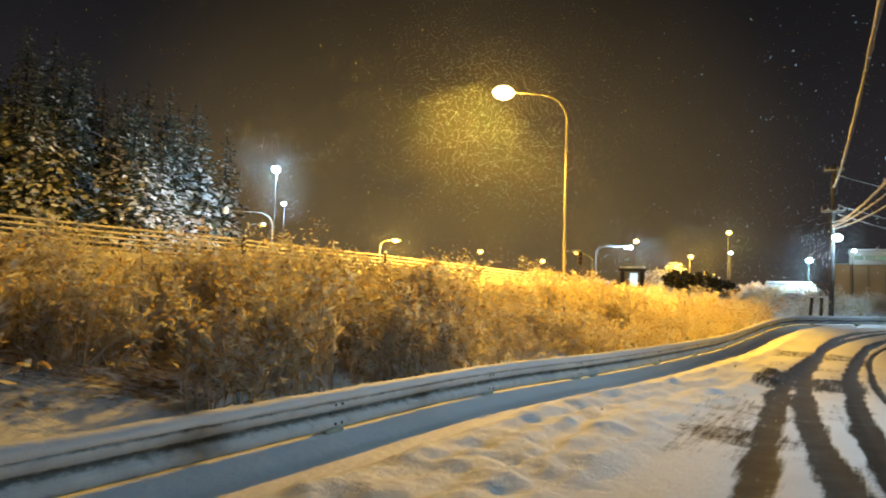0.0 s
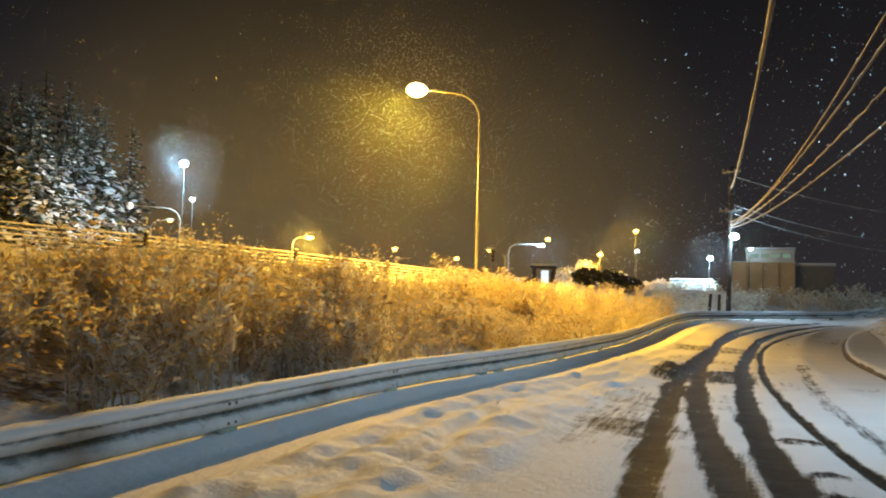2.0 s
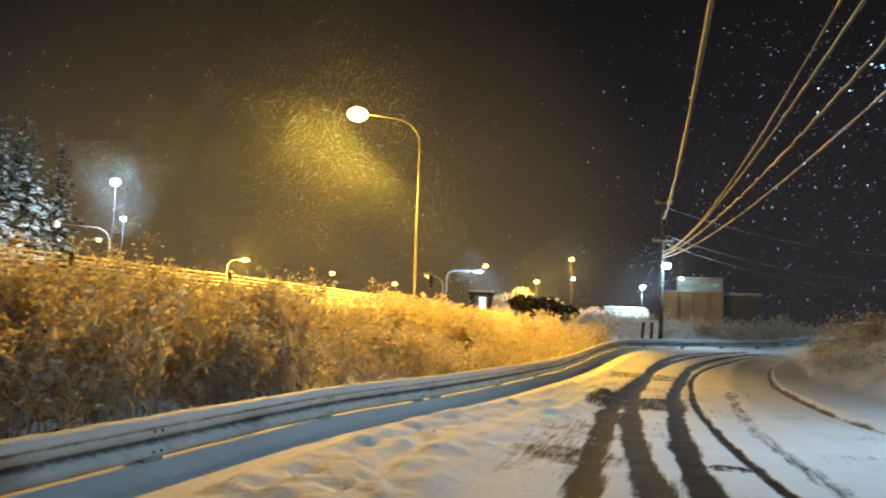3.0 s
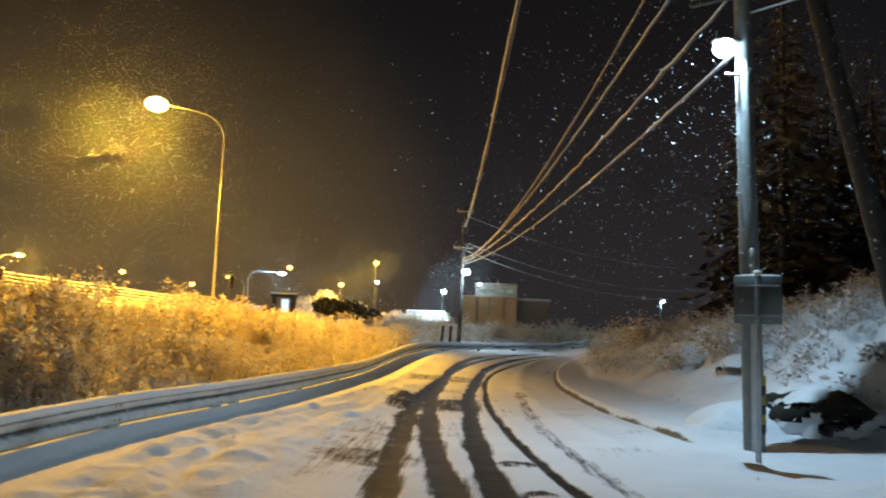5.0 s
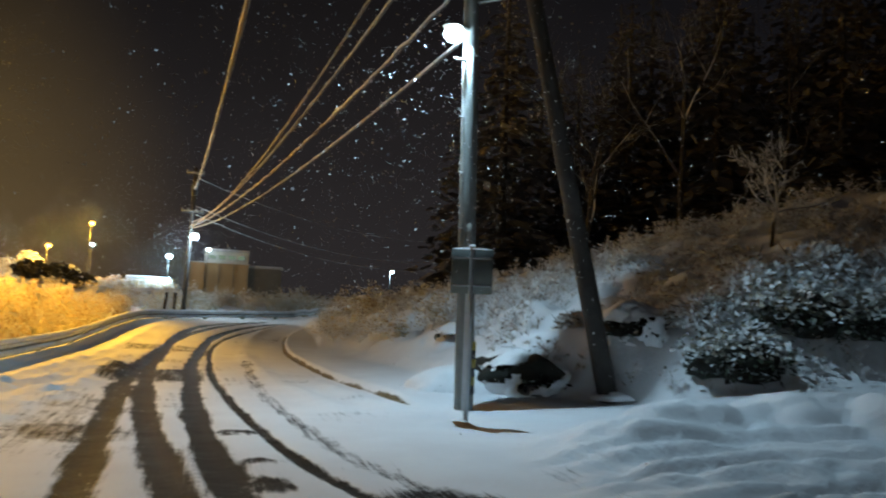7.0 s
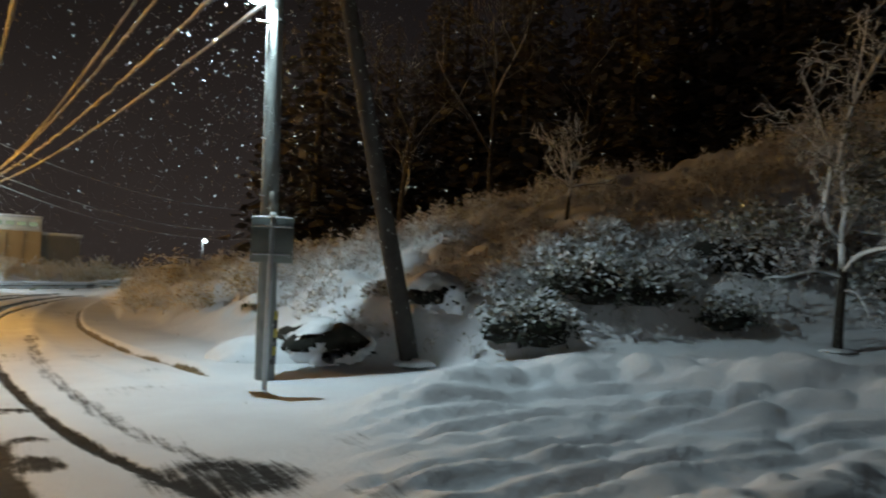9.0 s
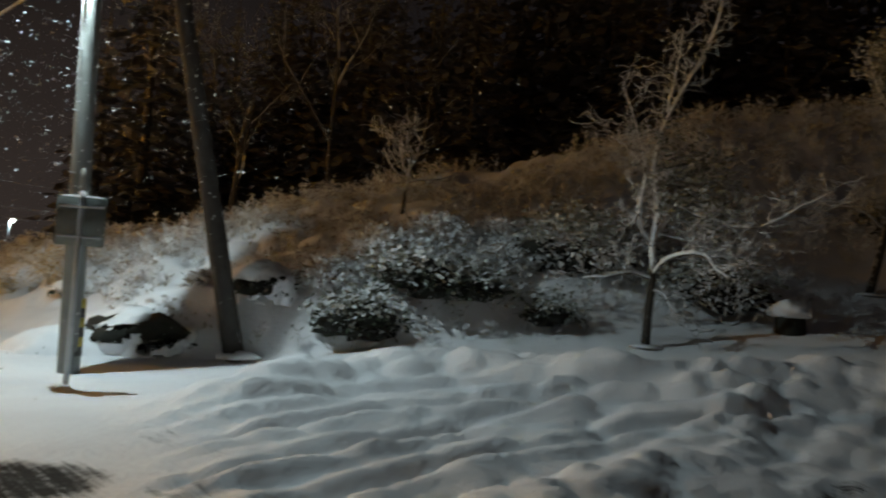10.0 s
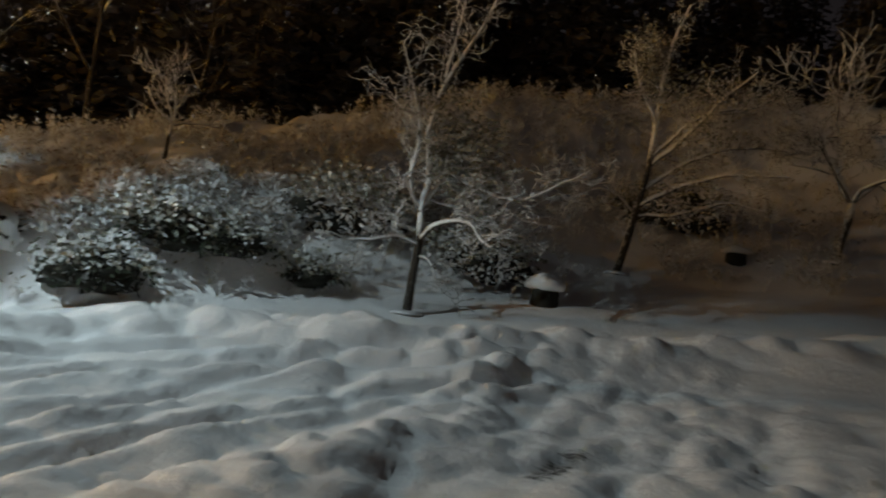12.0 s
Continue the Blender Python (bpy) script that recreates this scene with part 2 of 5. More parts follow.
OLD_WOOD = material("tarred_pole_wood", (0.05, 0.044, 0.038), 0.85, 0, 0.7, 35, 0.25, 5)
FENCE_WOOD = snowed(material("dark_fence_post", (0.10, 0.07, 0.045), 0.8, 0, 0.4, 40, 0.25, 9), 0.4, 0.8)
YELLOW = material("yellow_guard_band", (0.55, 0.42, 0.05), 0.5, 0, 0.1, 40, 0.18, 9)
BLACK = material("black_guard_band", (0.03, 0.03, 0.03), 0.5, 0, 0.1, 40, 0.18, 9)
SIGN_BACK = material("grey_sign_back", (0.17, 0.20, 0.19), 0.5, 0.4, 0.15, 50, 0.15, 6)
CABLE = snowed(material("black_cable", (0.10, 0.09, 0.08), 0.7, 0, 0.2, 30, 0.2, 9), -0.9, -0.2, (0.80, 0.80, 0.80), 22)
BARK = snowed(material("dark_bark", (0.055, 0.045, 0.036), 0.9, 0, 0.8, 35, 0.3, 7), 0.10, 0.38)
WEED = translucent(island_varied(snowed(material("frosted_dry_weed", (0.76, 0.59, 0.26), 0.8, 0, 0, 20, 0.3, 5, (0.25, 0.165, 0.06)), -0.4, 0.4)), 0.62)
BRUSH = translucent(island_varied(snowed(material("snowy_brush", (0.44, 0.38, 0.31), 0.8, 0, 0, 20, 0.3, 5, (0.17, 0.135, 0.09)), -0.75, 0.15)), 0.35)
NEEDLE = island_varied(snowed(material("frosted_needles", (0.055, 0.075, 0.05), 0.8, 0, 0, 20, 0.3, 5, (0.03, 0.04, 0.03)), -0.15, 0.65))
DARK_NEEDLE = island_varied(material("dark_wood_foliage", (0.085, 0.078, 0.078), 0.85, 0, 0, 20, 0.3, 5, (0.045, 0.042, 0.042)))
EVERGREEN = island_varied(snowed(material("dark_evergreen_leaf", (0.03, 0.045, 0.022), 0.5, 0, 0, 20, 0.3, 5, (0.012, 0.018, 0.01)), 0.5, 0.95))
DARK_BUSH = island_varied(snowed(material("dark_bush_leaf", (0.05, 0.045, 0.028), 0.8, 0, 0, 20, 0.3, 5, (0.02, 0.02, 0.014)), 0.75, 1.2))
EVERGREEN_FROST = island_varied(snowed(material("frosted_green_leaf", (0.26, 0.25, 0.20), 0.8, 0, 0, 20, 0.3, 5, (0.13, 0.13, 0.10)), -0.1, 1.1))
# near-black painted as shade in the shrub cores; also colours the stumps
SHADE_AND_STUMP = material("shrub_shade_and_stump_dark", (0.022, 0.022, 0.016), 0.95, 0, 0.6, 12, 0.3, 5)
STONE = snowed(material("old_grey_stone", (0.28, 0.27, 0.25), 0.9, 0, 0.6, 25, 0.2, 5), 0.4, 0.8)
WALL = material("beige_plaster_wall", (0.50, 0.36, 0.19), 0.85, 0, 0.2, 30, 0.08, 0.7)
WALL_PALE = material("pale_metal_cladding", (0.55, 0.55, 0.50), 0.6, 0.1, 0.1, 30, 0.08, 0.7)
WALL_GREY = material("grey_annex_wall", (0.22, 0.20, 0.17), 0.85, 0, 0.2, 30, 0.1, 0.7)
WHITE_WALL = material("white_hut_wall", (0.72, 0.74, 0.74), 0.7, 0, 0.2, 30, 0.05, 0.8)
FLAKE = material("snowflake", (0.9, 0.9, 0.9), 0.9)
SODIUM_GLOW = glowing("sodium_lamp_glow", (1.0, 0.48, 0.07), 11.0)
SODIUM_HOT = glowing("near_sodium_lamp_glow", (1.0, 0.62, 0.22), 12)
LED_GLOW = glowing("white_lamp_glow", (0.72, 0.95, 1.0), 14)
ROOM_GLOW = glowing("lit_window_pane", (0.66, 0.95, 0.60), 0.22)
HUT_GLOW = glowing("lit_booth_pane", (0.85, 0.95, 1.0), 1.1)
RED_GLASS = material("dark_signal_glass", (0.05, 0.02, 0.02), 0.2)
BARE_SOIL = material("thawed_brown_soil", (0.20, 0.14, 0.075), 0.95, 0, 0.6, 30, 0.25, 9)

# ---- mesh tools ----
class Shape:
    """Gathers vertices and faces of one mesh."""

    def __init__(self):
        self.v, self.f, self.n, self.tags = [], [], 0, []

    def add(self, verts, faces):
        verts = np.asarray(verts, float)
        self.v.append(verts)
        self.f.append(np.asarray(faces, int) + self.n)
        self.n += len(verts)
        return self

    def tube(self, points, radii, sides=8, caps=True):
        p = np.asarray(points, float)
        r = np.broadcast_to(np.asarray(radii, float), (len(p),))
        t = np.gradient(p, axis=0)
        t /= np.linalg.norm(t, axis=1, keepdims=True) + 1e-12
        up = np.array([0.0, 0, 1]) if abs(t[0][2]) < 0.9 else np.array([1.0, 0, 0])
        u = np.cross(t, up)
        u /= np.linalg.norm(u, axis=1, keepdims=True) + 1e-12
        w = np.cross(u, t)
        a = np.arange(sides) * 2 * np.pi / sides
        ring = p[:, None] + r[:, None, None] * (np.cos(a)[None, :, None] * u[:, None] + np.sin(a)[None, :, None] * w[:, None])
        k = len(p)
        i, j = np.meshgrid(np.arange(k - 1), np.arange(sides), indexing="ij")
        jn = (j + 1) % sides
        q = np.stack([i * sides + j, i * sides + jn, (i + 1) * sides + jn, (i + 1) * sides + j], -1).reshape(-1, 4)
        base = self.n
        self.add(ring.reshape(-1, 3), q)
        if caps:
            for row, flip in ((0, True), (k - 1, False)):
                self.v.append(p[row][None])
                c = self.n
                self.n += 1
                s = base + row * sides + np.arange(sides)
                nx = np.roll(s, -1)
                self.f.append(np.stack([nx, s, np.full(sides, c)] if flip else [s, nx, np.full(sides, c)], -1))
        return self

    def box(self, centre, size, turn=0.0, bevel=0.0):
        """A block, its upright edges and rims cut by bevel, turned about z by degrees."""
        x, y, z = np.asarray(size, float) / 2
        b = min(bevel, x * 0.9, y * 0.9, z * 0.9)
        if b > 0:
            ring = [(x - b, y), (x, y - b), (x, -y + b), (x - b, -y), (-x + b, -y), (-x, -y + b), (-x, y - b), (-x + b, y)]
            small = [(px * (1 - b / x), py * (1 - b / y)) for px, py in ring]
            rows = [(small, -z), (ring, -z + b), (ring, z - b), (small, z)]
        else:
            ring = [(x, y), (x, -y), (-x, -y), (-x, y)]
            rows = [(ring, -z), (ring, z)]
        k = len(ring)
        v = np.array([(px, py, h) for r, h in rows for px, py in r])
        c, s = np.cos(radians(turn)), np.sin(radians(turn))
        v = np.stack([v[:, 0] * c - v[:, 1] * s, v[:, 0] * s + v[:, 1] * c, v[:, 2]], -1) + np.asarray(centre, float)
        f = [(i * k + j, (i + 1) * k + j, (i + 1) * k + (j + 1) % k, i * k + (j + 1) % k) for i in range(len(rows) - 1) for j in range(k)]
        base = self.n
        self.add(v, f)
        for tri in range(1, k - 1):
            self.f.append(np.array([[base, base + tri, base + tri + 1]]))
            top = base + (len(rows) - 1) * k
            self.f.append(np.array([[top, top + tri + 1, top + tri]]))
        return self

    def blob(self, centre, size, seed=0, rough=0.15, rings=7, sides=10, floor=-1.0):
        """A lumpy rounded body, cut flat below floor (in half-heights)."""
        rng = np.random.RandomState(seed)
        ph = rng.rand(6) * 6.28
        t = np.linspace(0, np.pi, rings)
        a = np.arange(sides) * 2 * np.pi / sides
        T, A = np.meshgrid(t, a, indexing="ij")
        r = 1 + rough * (np.sin(2 * A + ph[0]) * np.sin(2 * T + ph[1]) + np.sin(3 * A + ph[2]) * np.sin(3 * T + ph[3]) * 0.8 + 0.6 * np.sin(5 * A + ph[4]) * np.sin(4 * T + ph[5]))
        v = np.stack([np.sin(T) * np.cos(A) * r, np.sin(T) * np.sin(A) * r, np.maximum(np.cos(T) * r, floor)], -1).reshape(-1, 3)
        v = v * np.asarray(size, float) + np.asarray(centre, float)
        i, j = np.meshgrid(np.arange(rings - 1), np.arange(sides), indexing="ij")
        jn = (j + 1) % sides
        return self.add(v, np.stack([i * sides + j, (i + 1) * sides + j, (i + 1) * sides + jn, i * sides + jn], -1).reshape(-1, 4))

    def merge(self, other, m=None):
        v = np.concatenate(other.v)
        if m is not None:
            v = v @ np.array(m)[:3, :3].T + np.array(m)[:3, 3]
        n = self.n
        self.v.append(v)
        for f in other.f:
            self.f.append(f + n)
        self.n += len(v)
        return self

    def mesh(self, name, smooth=True):
        v = np.concatenate(self.v).astype(np.float32)
        me = bpy.data.meshes.new(name)
        me.vertices.add(len(v))
        me.vertices.foreach_set("co", v.ravel())
        idx = np.concatenate([f.ravel() for f in self.f]).astype(np.int32)
        tot = np.concatenate([np.full(len(f), f.shape[1]) for f in self.f]).astype(np.int32)
        start = np.concatenate([[0], np.cumsum(tot)[:-1]]).astype(np.int32)
        me.loops.add(len(idx))
        me.loops.foreach_set("vertex_index", idx)
        me.polygons.add(len(tot))
        me.polygons.foreach_set("loop_start", start)
        me.polygons.foreach_set("loop_total", tot)
        me.polygons.foreach_set("use_smooth", np.full(len(tot), smooth))
        me.update(calc_edges=True)
        me.validate()
        return me


def mesh_object(name, shape, mat, smooth=True):
    me = shape.mesh(name, smooth)
    me.materials.append(mat)
    return new(name, me)


def part(name, shape, mat, parent, label="", smooth=True):
    ob = mesh_object(name, shape, mat, smooth)
    ob.parent = parent
    if label:
        tagged(ob, label)
    return ob


def thing(name, place, label, category, group="", kind="", turn=0.0):
    ob = new(name)
    ob.empty_display_size = 0.2
    ob.matrix_basis = pose(*place, 0, 0, turn)
    return tagged(ob, label, category, group, kind)


def vnoise(x, y, seed=0.0):
    """Smooth random field between 0 and 1."""
    i, j = np.floor(x), np.floor(y)
    fx, fy = x - i, y - j
    fx, fy = fx * fx * (3 - 2 * fx), fy * fy * (3 - 2 * fy)

    def h(a, b):
        s = np.sin(a * 127.1 + b * 311.7 + seed * 74.7) * 43758.5453
        return s - np.floor(s)

    return (h(i, j) * (1 - fx) + h(i + 1, j) * fx) * (1 - fy) + (h(i, j + 1) * (1 - fx) + h(i + 1, j + 1) * fx) * fy


def fnoise(x, y, seed=0.0, octaves=3):
    return sum(vnoise(x * 2 ** k, y * 2 ** k, seed + 9 * k) / 2 ** (k + 1) for k in range(octaves)) / (1 - 0.5 ** octaves)


def clods(x, y, seed=0.0):
    """Rounded lumps of uneven size, one to a cell, between 0 and 1."""
    i0, j0 = np.floor(x), np.floor(y)
    best = np.zeros_like(x)
    for di in (-1, 0, 1):
        for dj in (-1, 0, 1):
            i, j = i0 + di, j0 + dj

            def h(k):
                q = np.sin(i * 127.1 + j * 311.7 + (seed + k) * 74.7) * 43758.5453
                return q - np.floor(q)

            r = 0.35 + 0.55 * h(3.1)
            d2 = ((x - i - 0.15 - 0.7 * h(1.3)) ** 2 + (y - j - 0.15 - 0.7 * h(2.7)) ** 2) / r ** 2
            best = np.maximum(best, r * np.sqrt(np.clip(1 - d2, 0, 1)))
    return best


def sstep(a, b, v):
    t = np.clip((v - a) / (b - a), 0, 1)
    return t * t * (3 - 2 * t)


def curve_points(ctrl, step=0.25):
    """A smooth line through the control points, at even steps."""
    c = np.array([2 * np.array(ctrl[0]) - np.array(ctrl[1]), *ctrl, 2 * np.array(ctrl[-1]) - np.array(ctrl[-2])], float)
    out = []
    for k in range(1, len(c) - 2):
        a, b, d, e = c[k - 1:k + 3]
        t = np.linspace(0, 1, 24, endpoint=False)[:, None]
        out.append(0.5 * (2 * b + (d - a) * t + (2 * a - 5 * b + 4 * d - e) * t ** 2 + (3 * b - a - 3 * d + e) * t ** 3))
    p = np.concatenate(out + [c[-2:-1]])
    s = np.concatenate([[0], np.cumsum(np.linalg.norm(np.diff(p, axis=0), axis=1))])
    k = np.arange(0, s[-1], step)
    return np.stack([np.interp(k, s, p[:, i]) for i in range(p.shape[1])], -1)


def near_line(x, y, line):
    """Distance of points to a sampled line, the side (+ to its left) and the nearest sample."""
    shape = np.shape(x)
    x, y = np.ravel(x), np.ravel(y)
    t = np.gradient(line, axis=0)
    t /= np.linalg.norm(t, axis=1, keepdims=True)
    step = np.linalg.norm(line[1] - line[0])
    dist, side, where = np.empty(len(x)), np.empty(len(x)), np.empty(len(x), int)
    for a in range(0, len(x), 20000):
        px, py = x[a:a + 20000], y[a:a + 20000]
        d2 = (px[:, None] - line[None, :, 0]) ** 2 + (py[:, None] - line[None, :, 1]) ** 2
        k = d2.argmin(1)
        where[a:a + 20000] = k
        off = t[k, 0] * (py - line[k, 1]) - t[k, 1] * (px - line[k, 0])
        along = np.abs(t[k, 0] * (px - line[k, 0]) + t[k, 1] * (py - line[k, 1]))
        dist[a:a + 20000] = np.hypot(off, np.maximum(along - step, 0))
        side[a:a + 20000] = np.sign(off)
    return dist.reshape(shape), side.reshape(shape), where.reshape(shape)

# ---- ground ----
EYE_X, EYE_Y = 0.4, -0.3
RAIL = curve_points([(-9, -7), (-5.6, -0.6), (-2.62, 5.0), (-0.88, 8.3), (1.1, 11.9), (3.3, 14.95), (5.7, 18.5), (8.2, 22.5), (11.4, 27.6), (15.0, 33.0), (18.4, 37.2), (23.5, 40.4), (30, 43.6), (40, 48.5), (60, 58)], 0.25)
KERB = curve_points([(9.0, 8.5), (9.85, 10.6), (11.45, 14.3), (15.6, 21.8), (20.5, 28.4), (27, 34), (36, 39.5), (50, 46)], 0.25)
BERM = curve_points([(7.0, 4.2), (8.6, 4.7), (10.3, 4.5), (11.4, 3.2), (11.8, 1.4), (11.9, -0.3), (12.5, -1.7), (13.2, -3.8), (14.2, -7.5)], 0.25)
BERM_LOW = curve_points([(4.9, 1.2), (6.8, 0.4), (7.8, -0.2), (9.2, -0.7), (11.0, -1.0)], 0.25)
# wheel tracks worn through the snow: line, half width, how bare
TRACKS = [
    (curve_points([(0.6, 0.5), (1.6, 3.6), (2.85, 6.4), (5.05, 10.9), (7.3, 15.3), (11.4, 22.4), (17.5, 31.5), (26, 38.5)], 0.25), 0.17, 0.88),
    (curve_points([(1.8, 1.0), (2.6, 3.6), (3.6, 6.2), (4.95, 9.5), (6.75, 13.4), (9.9, 19.5), (15.5, 28.5), (24, 36.5)], 0.25), 0.17, 0.94),
    (curve_points([(2.6, 1.0), (3.1, 3.4), (4.05, 6.0), (5.5, 9.2), (7.5, 13.1), (11.2, 19.8), (17, 28.5), (25.5, 36)], 0.25), 0.17, 0.94),
    (curve_points([(4.1, 1.6), (4.35, 3.2), (4.78, 5.3), (5.5, 7.4), (7.25, 11.4), (10.2, 17.2), (15.6, 26), (23, 33)], 0.25), 0.075, 0.9),
    (curve_points([(5.0, 3.4), (5.34, 5.0), (6.0, 7.1), (8.4, 12.2), (12, 18.5)], 0.25), 0.13, 0.46),
]
# ruts pressed into the trodden snow beside the road
RUTS = [curve_points(c, 0.2) for c in (
    [(5.4, 5.1), (6.8, 4.8), (8.6, 4.2), (10.0, 3.3), (11.0, 1.6), (11.4, -1.0)],
    [(5.2, 4.0), (6.0, 3.9), (7.7, 3.5), (9.4, 2.7), (10.6, 1.2), (11.0, -1.4)],
    [(4.6, 3.2), (5.6, 3.0), (7.3, 2.5), (9.6, 1.75), (11.1, 0.7), (12.0, -1.5)],
    [(4.6, 2.2), (5.4, 2.0), (6.8, 1.6), (8.4, 0.9), (9.8, 0.0), (11.0, -1.6)])]
BEARING = [-180, 28, 30, 34, 37, 41, 46, 52, 60, 70, 80, 90, 100, 115, 140, 160, 180]
FOOT = [90, 90, 80, 62, 27, 20, 15.5, 14.4, 14, 14, 14.8, 16.2, 18.8, 20, 22, 60, 90]
CREST = [99, 99, 95, 72, 40, 31, 26, 25, 24.5, 24.5, 25, 27, 31, 33, 34, 80, 99]
RISE = [0, 0, 0, 0.0, 0.004, 0.012, 0.024, 0.055, 0.098, 0.142, 0.188, 0.238, 0.25, 0.25, 0.2, 0, 0]
APRON = [0, 0, 0, 0, 0.05, 0.1, 0.1, 0.09, 0.14, 0.62, 0.9, 1.2, 1.9, 2.1, 1.5, 0, 0]


LEDGE = [0, 0, 0, 0, 0, 0, 0.25, 0.95, 1.2, 1.05, 0.8, 0.35, 0.0, 0, 0, 0, 0]


def height(x, y, fine=False):
    """The ground's height; with fine also the lumps of ploughed and trodden snow, and how bare and how earthy it is."""
    x, y = np.asarray(x, float), np.asarray(y, float)
    dist, side, k = near_line(x, y, RAIL[::2])
    d = dist * side
    r = np.hypot(x - EYE_X, y - EYE_Y)
    base = 0.6 * sstep(25, 42, r) + 0.15 * sstep(42, 60, r)
    base = np.where((y < 5) | (np.abs(x) > 120), base * 0, base)
    # embankment up to the upper road
    u = np.clip((d - 1.6) / 12.2, 0, 1)
    left = base * (1 - u) + 2.35 * (u ** 0.95) + 0.22 * np.exp(-((d - 13.6) / 0.9) ** 2)
    left = left + 0.25 * (fnoise(x * 0.35, y * 0.35, 3) - 0.5) * sstep(1.5, 4, d)
    left = left + 11 * sstep(22, 60, -x) * sstep(45, 85, y)
    # bank to the right of the road
    b = np.degrees(np.arctan2(x - EYE_X, y - EYE_Y))
    foot, crest, apron = np.interp(b, BEARING, FOOT), np.interp(b, BEARING, CREST), np.interp(b, BEARING, APRON)
    top = 1.55 + np.interp(b, BEARING, RISE) * crest - 0.35
    a = np.clip((r - 8) / (foot - 8), 0, 1) ** 1.5
    v = np.clip((r - foot) / (crest - foot), 0, 1)
    v = 0.6 * v + 0.4 * sstep(0, 1, v)
    gate = sstep(32, 44, b) * (1 - sstep(140, 165, b))
    ledge = np.interp(b, BEARING, LEDGE)
    brim = foot + 0.5 * (fnoise(x * 0.8, y * 0.8, 7) - 0.5)
    right = base + gate * (apron * a + ledge * sstep(brim - 0.15, brim + 0.95, r) + np.maximum(top - apron - base - ledge, 0) * v)
    right = right + gate * 0.42 * (fnoise(x * 1.3, y * 1.3, 8) - 0.5) * sstep(0.05, 0.3, v)
    right = right + gate * 0.30 * clods(x * 1.05, y * 1.05, 9) * sstep(0.08, 0.3, v)
    right = right + gate * 0.55 * (fnoise(x * 0.5, y * 0.5, 5) - 0.5) * sstep(0.02, 0.2, v)
    right = right + gate * 0.6 * np.interp(b, BEARING, RISE) * np.clip(r - crest, 0, 60)
    z = np.where(d > 0, left, right)
    if not fine:
        return z
    bare, soil = np.zeros_like(z), np.zeros_like(z)
    close = (x > -8) & (x < 32) & (y > -10) & (y < 40)
    X, Y, D, B, R = x[close], y[close], d[close], b[close], r[close]
    add = np.zeros_like(X)
    AL = 0.5 * X + 0.866 * Y
    # trodden, lumpy shoulder by the rail
    sh = sstep(0.9, 1.5, -D) * (1 - sstep(2.5, 3.3, -D)) * (1 - 0.6 * sstep(16, 24, Y))
    add += sh * (0.02 + 0.035 * sstep(0.35, 0.65, fnoise(AL * 1.3, D * 2.6, 13)) * sstep(0.3, 0.5, fnoise(AL * 2.0, D * 3.0, 15)) + 0.13 * (fnoise(AL * 0.5, D * 2.4, 11) - 0.42) + 0.10 * (fnoise(AL * 3.2, D * 4.2, 12) - 0.5) + 0.05 * clods(AL * 1.5, D * 2.4, 16) + 0.06 * clods(AL * 0.7, D * 3.0, 17) + 0.05 * (fnoise(AL * 0.4, D * 4.5, 18) - 0.5))
    add += 0.06 * np.exp(-((D + 1.35) / 0.22) ** 2) * (0.5 + vnoise(X * 0.9, Y * 0.9, 14))
    add += 0.09 * sstep(0.45, 0.05, np.abs(D))
    add += 0.06 * np.exp(-((D - 0.35) / 0.35) ** 2)
    # ploughed heaps
    dk, _, kk = near_line(X, Y, BERM)
    wide = 0.55 + 0.35 * vnoise(kk * 0.12, kk * 0.0, 4)
    lump = 0.55 + 0.9 * vnoise(X * 1.1, Y * 1.1, 21) * (0.6 + 0.8 * vnoise(X * 2.6, Y * 2.6, 22))
    add += 0.27 * lump * np.exp(-(dk / wide) ** 2) * sstep(0, 8, kk)
    dk2, _, kk2 = near_line(X, Y, BERM_LOW)
    add += 0.07 * lump * np.exp(-(dk2 / 0.4) ** 2) * sstep(0, 5, kk2)
    add += 0.13 * clods(X * 2.1, Y * 2.1, 23) * np.exp(-(dk / (wide * 1.2)) ** 2) * sstep(0, 8, kk)
    add += 0.10 * clods(X * 3.3, Y * 3.3, 24) * np.exp(-(dk2 / 0.5) ** 2) * sstep(0, 5, kk2)
    field = sstep(50, 62, B) * (1 - sstep(11.5, 13.5, R)) * sstep(4.0, 5.6, R)
    fa, fc = X * 0.9 - Y * 0.42, X * 0.42 + Y * 0.9
    rough = 0.11 * clods(fa * 1.0, fc * 2.6, 31) + 0.055 * clods(fa * 2.6, fc * 4.2, 32) + 0.10 * (fnoise(fa * 0.6, fc * 1.6, 33) - 0.5)
    for line in RUTS:
        dr, _, _ = near_line(X, Y, line)
        rough = rough - 0.075 * np.exp(-(dr / 0.11) ** 2) + 0.045 * np.exp(-((dr - 0.24) / 0.12) ** 2) * (0.4 + 1.2 * vnoise(X * 2.5, Y * 2.5, 36))
    add += field * rough
    far_field = sstep(72, 80, B) * sstep(12, 14, R)
    add += far_field * 0.10 * (fnoise(X * 0.9, Y * 0.5, 35) - 0.5)
    # snow ridges along the road's right edge, and the kerb
    dk3, s3, k3 = near_line(X, Y, KERB)
    kd = -dk3 * s3
    on = sstep(0, 6, k3) * (k3 < len(KERB) - 2)
    add += on * 0.13 * sstep(0.0, 0.10, kd) * (D < 0)
    add += 0.07 * np.exp(-((kd + 1.3) / 0.25) ** 2) * (0.3 + vnoise(X * 0.7, Y * 0.7, 41)) * (D < 0) * sstep(5, 7, R)
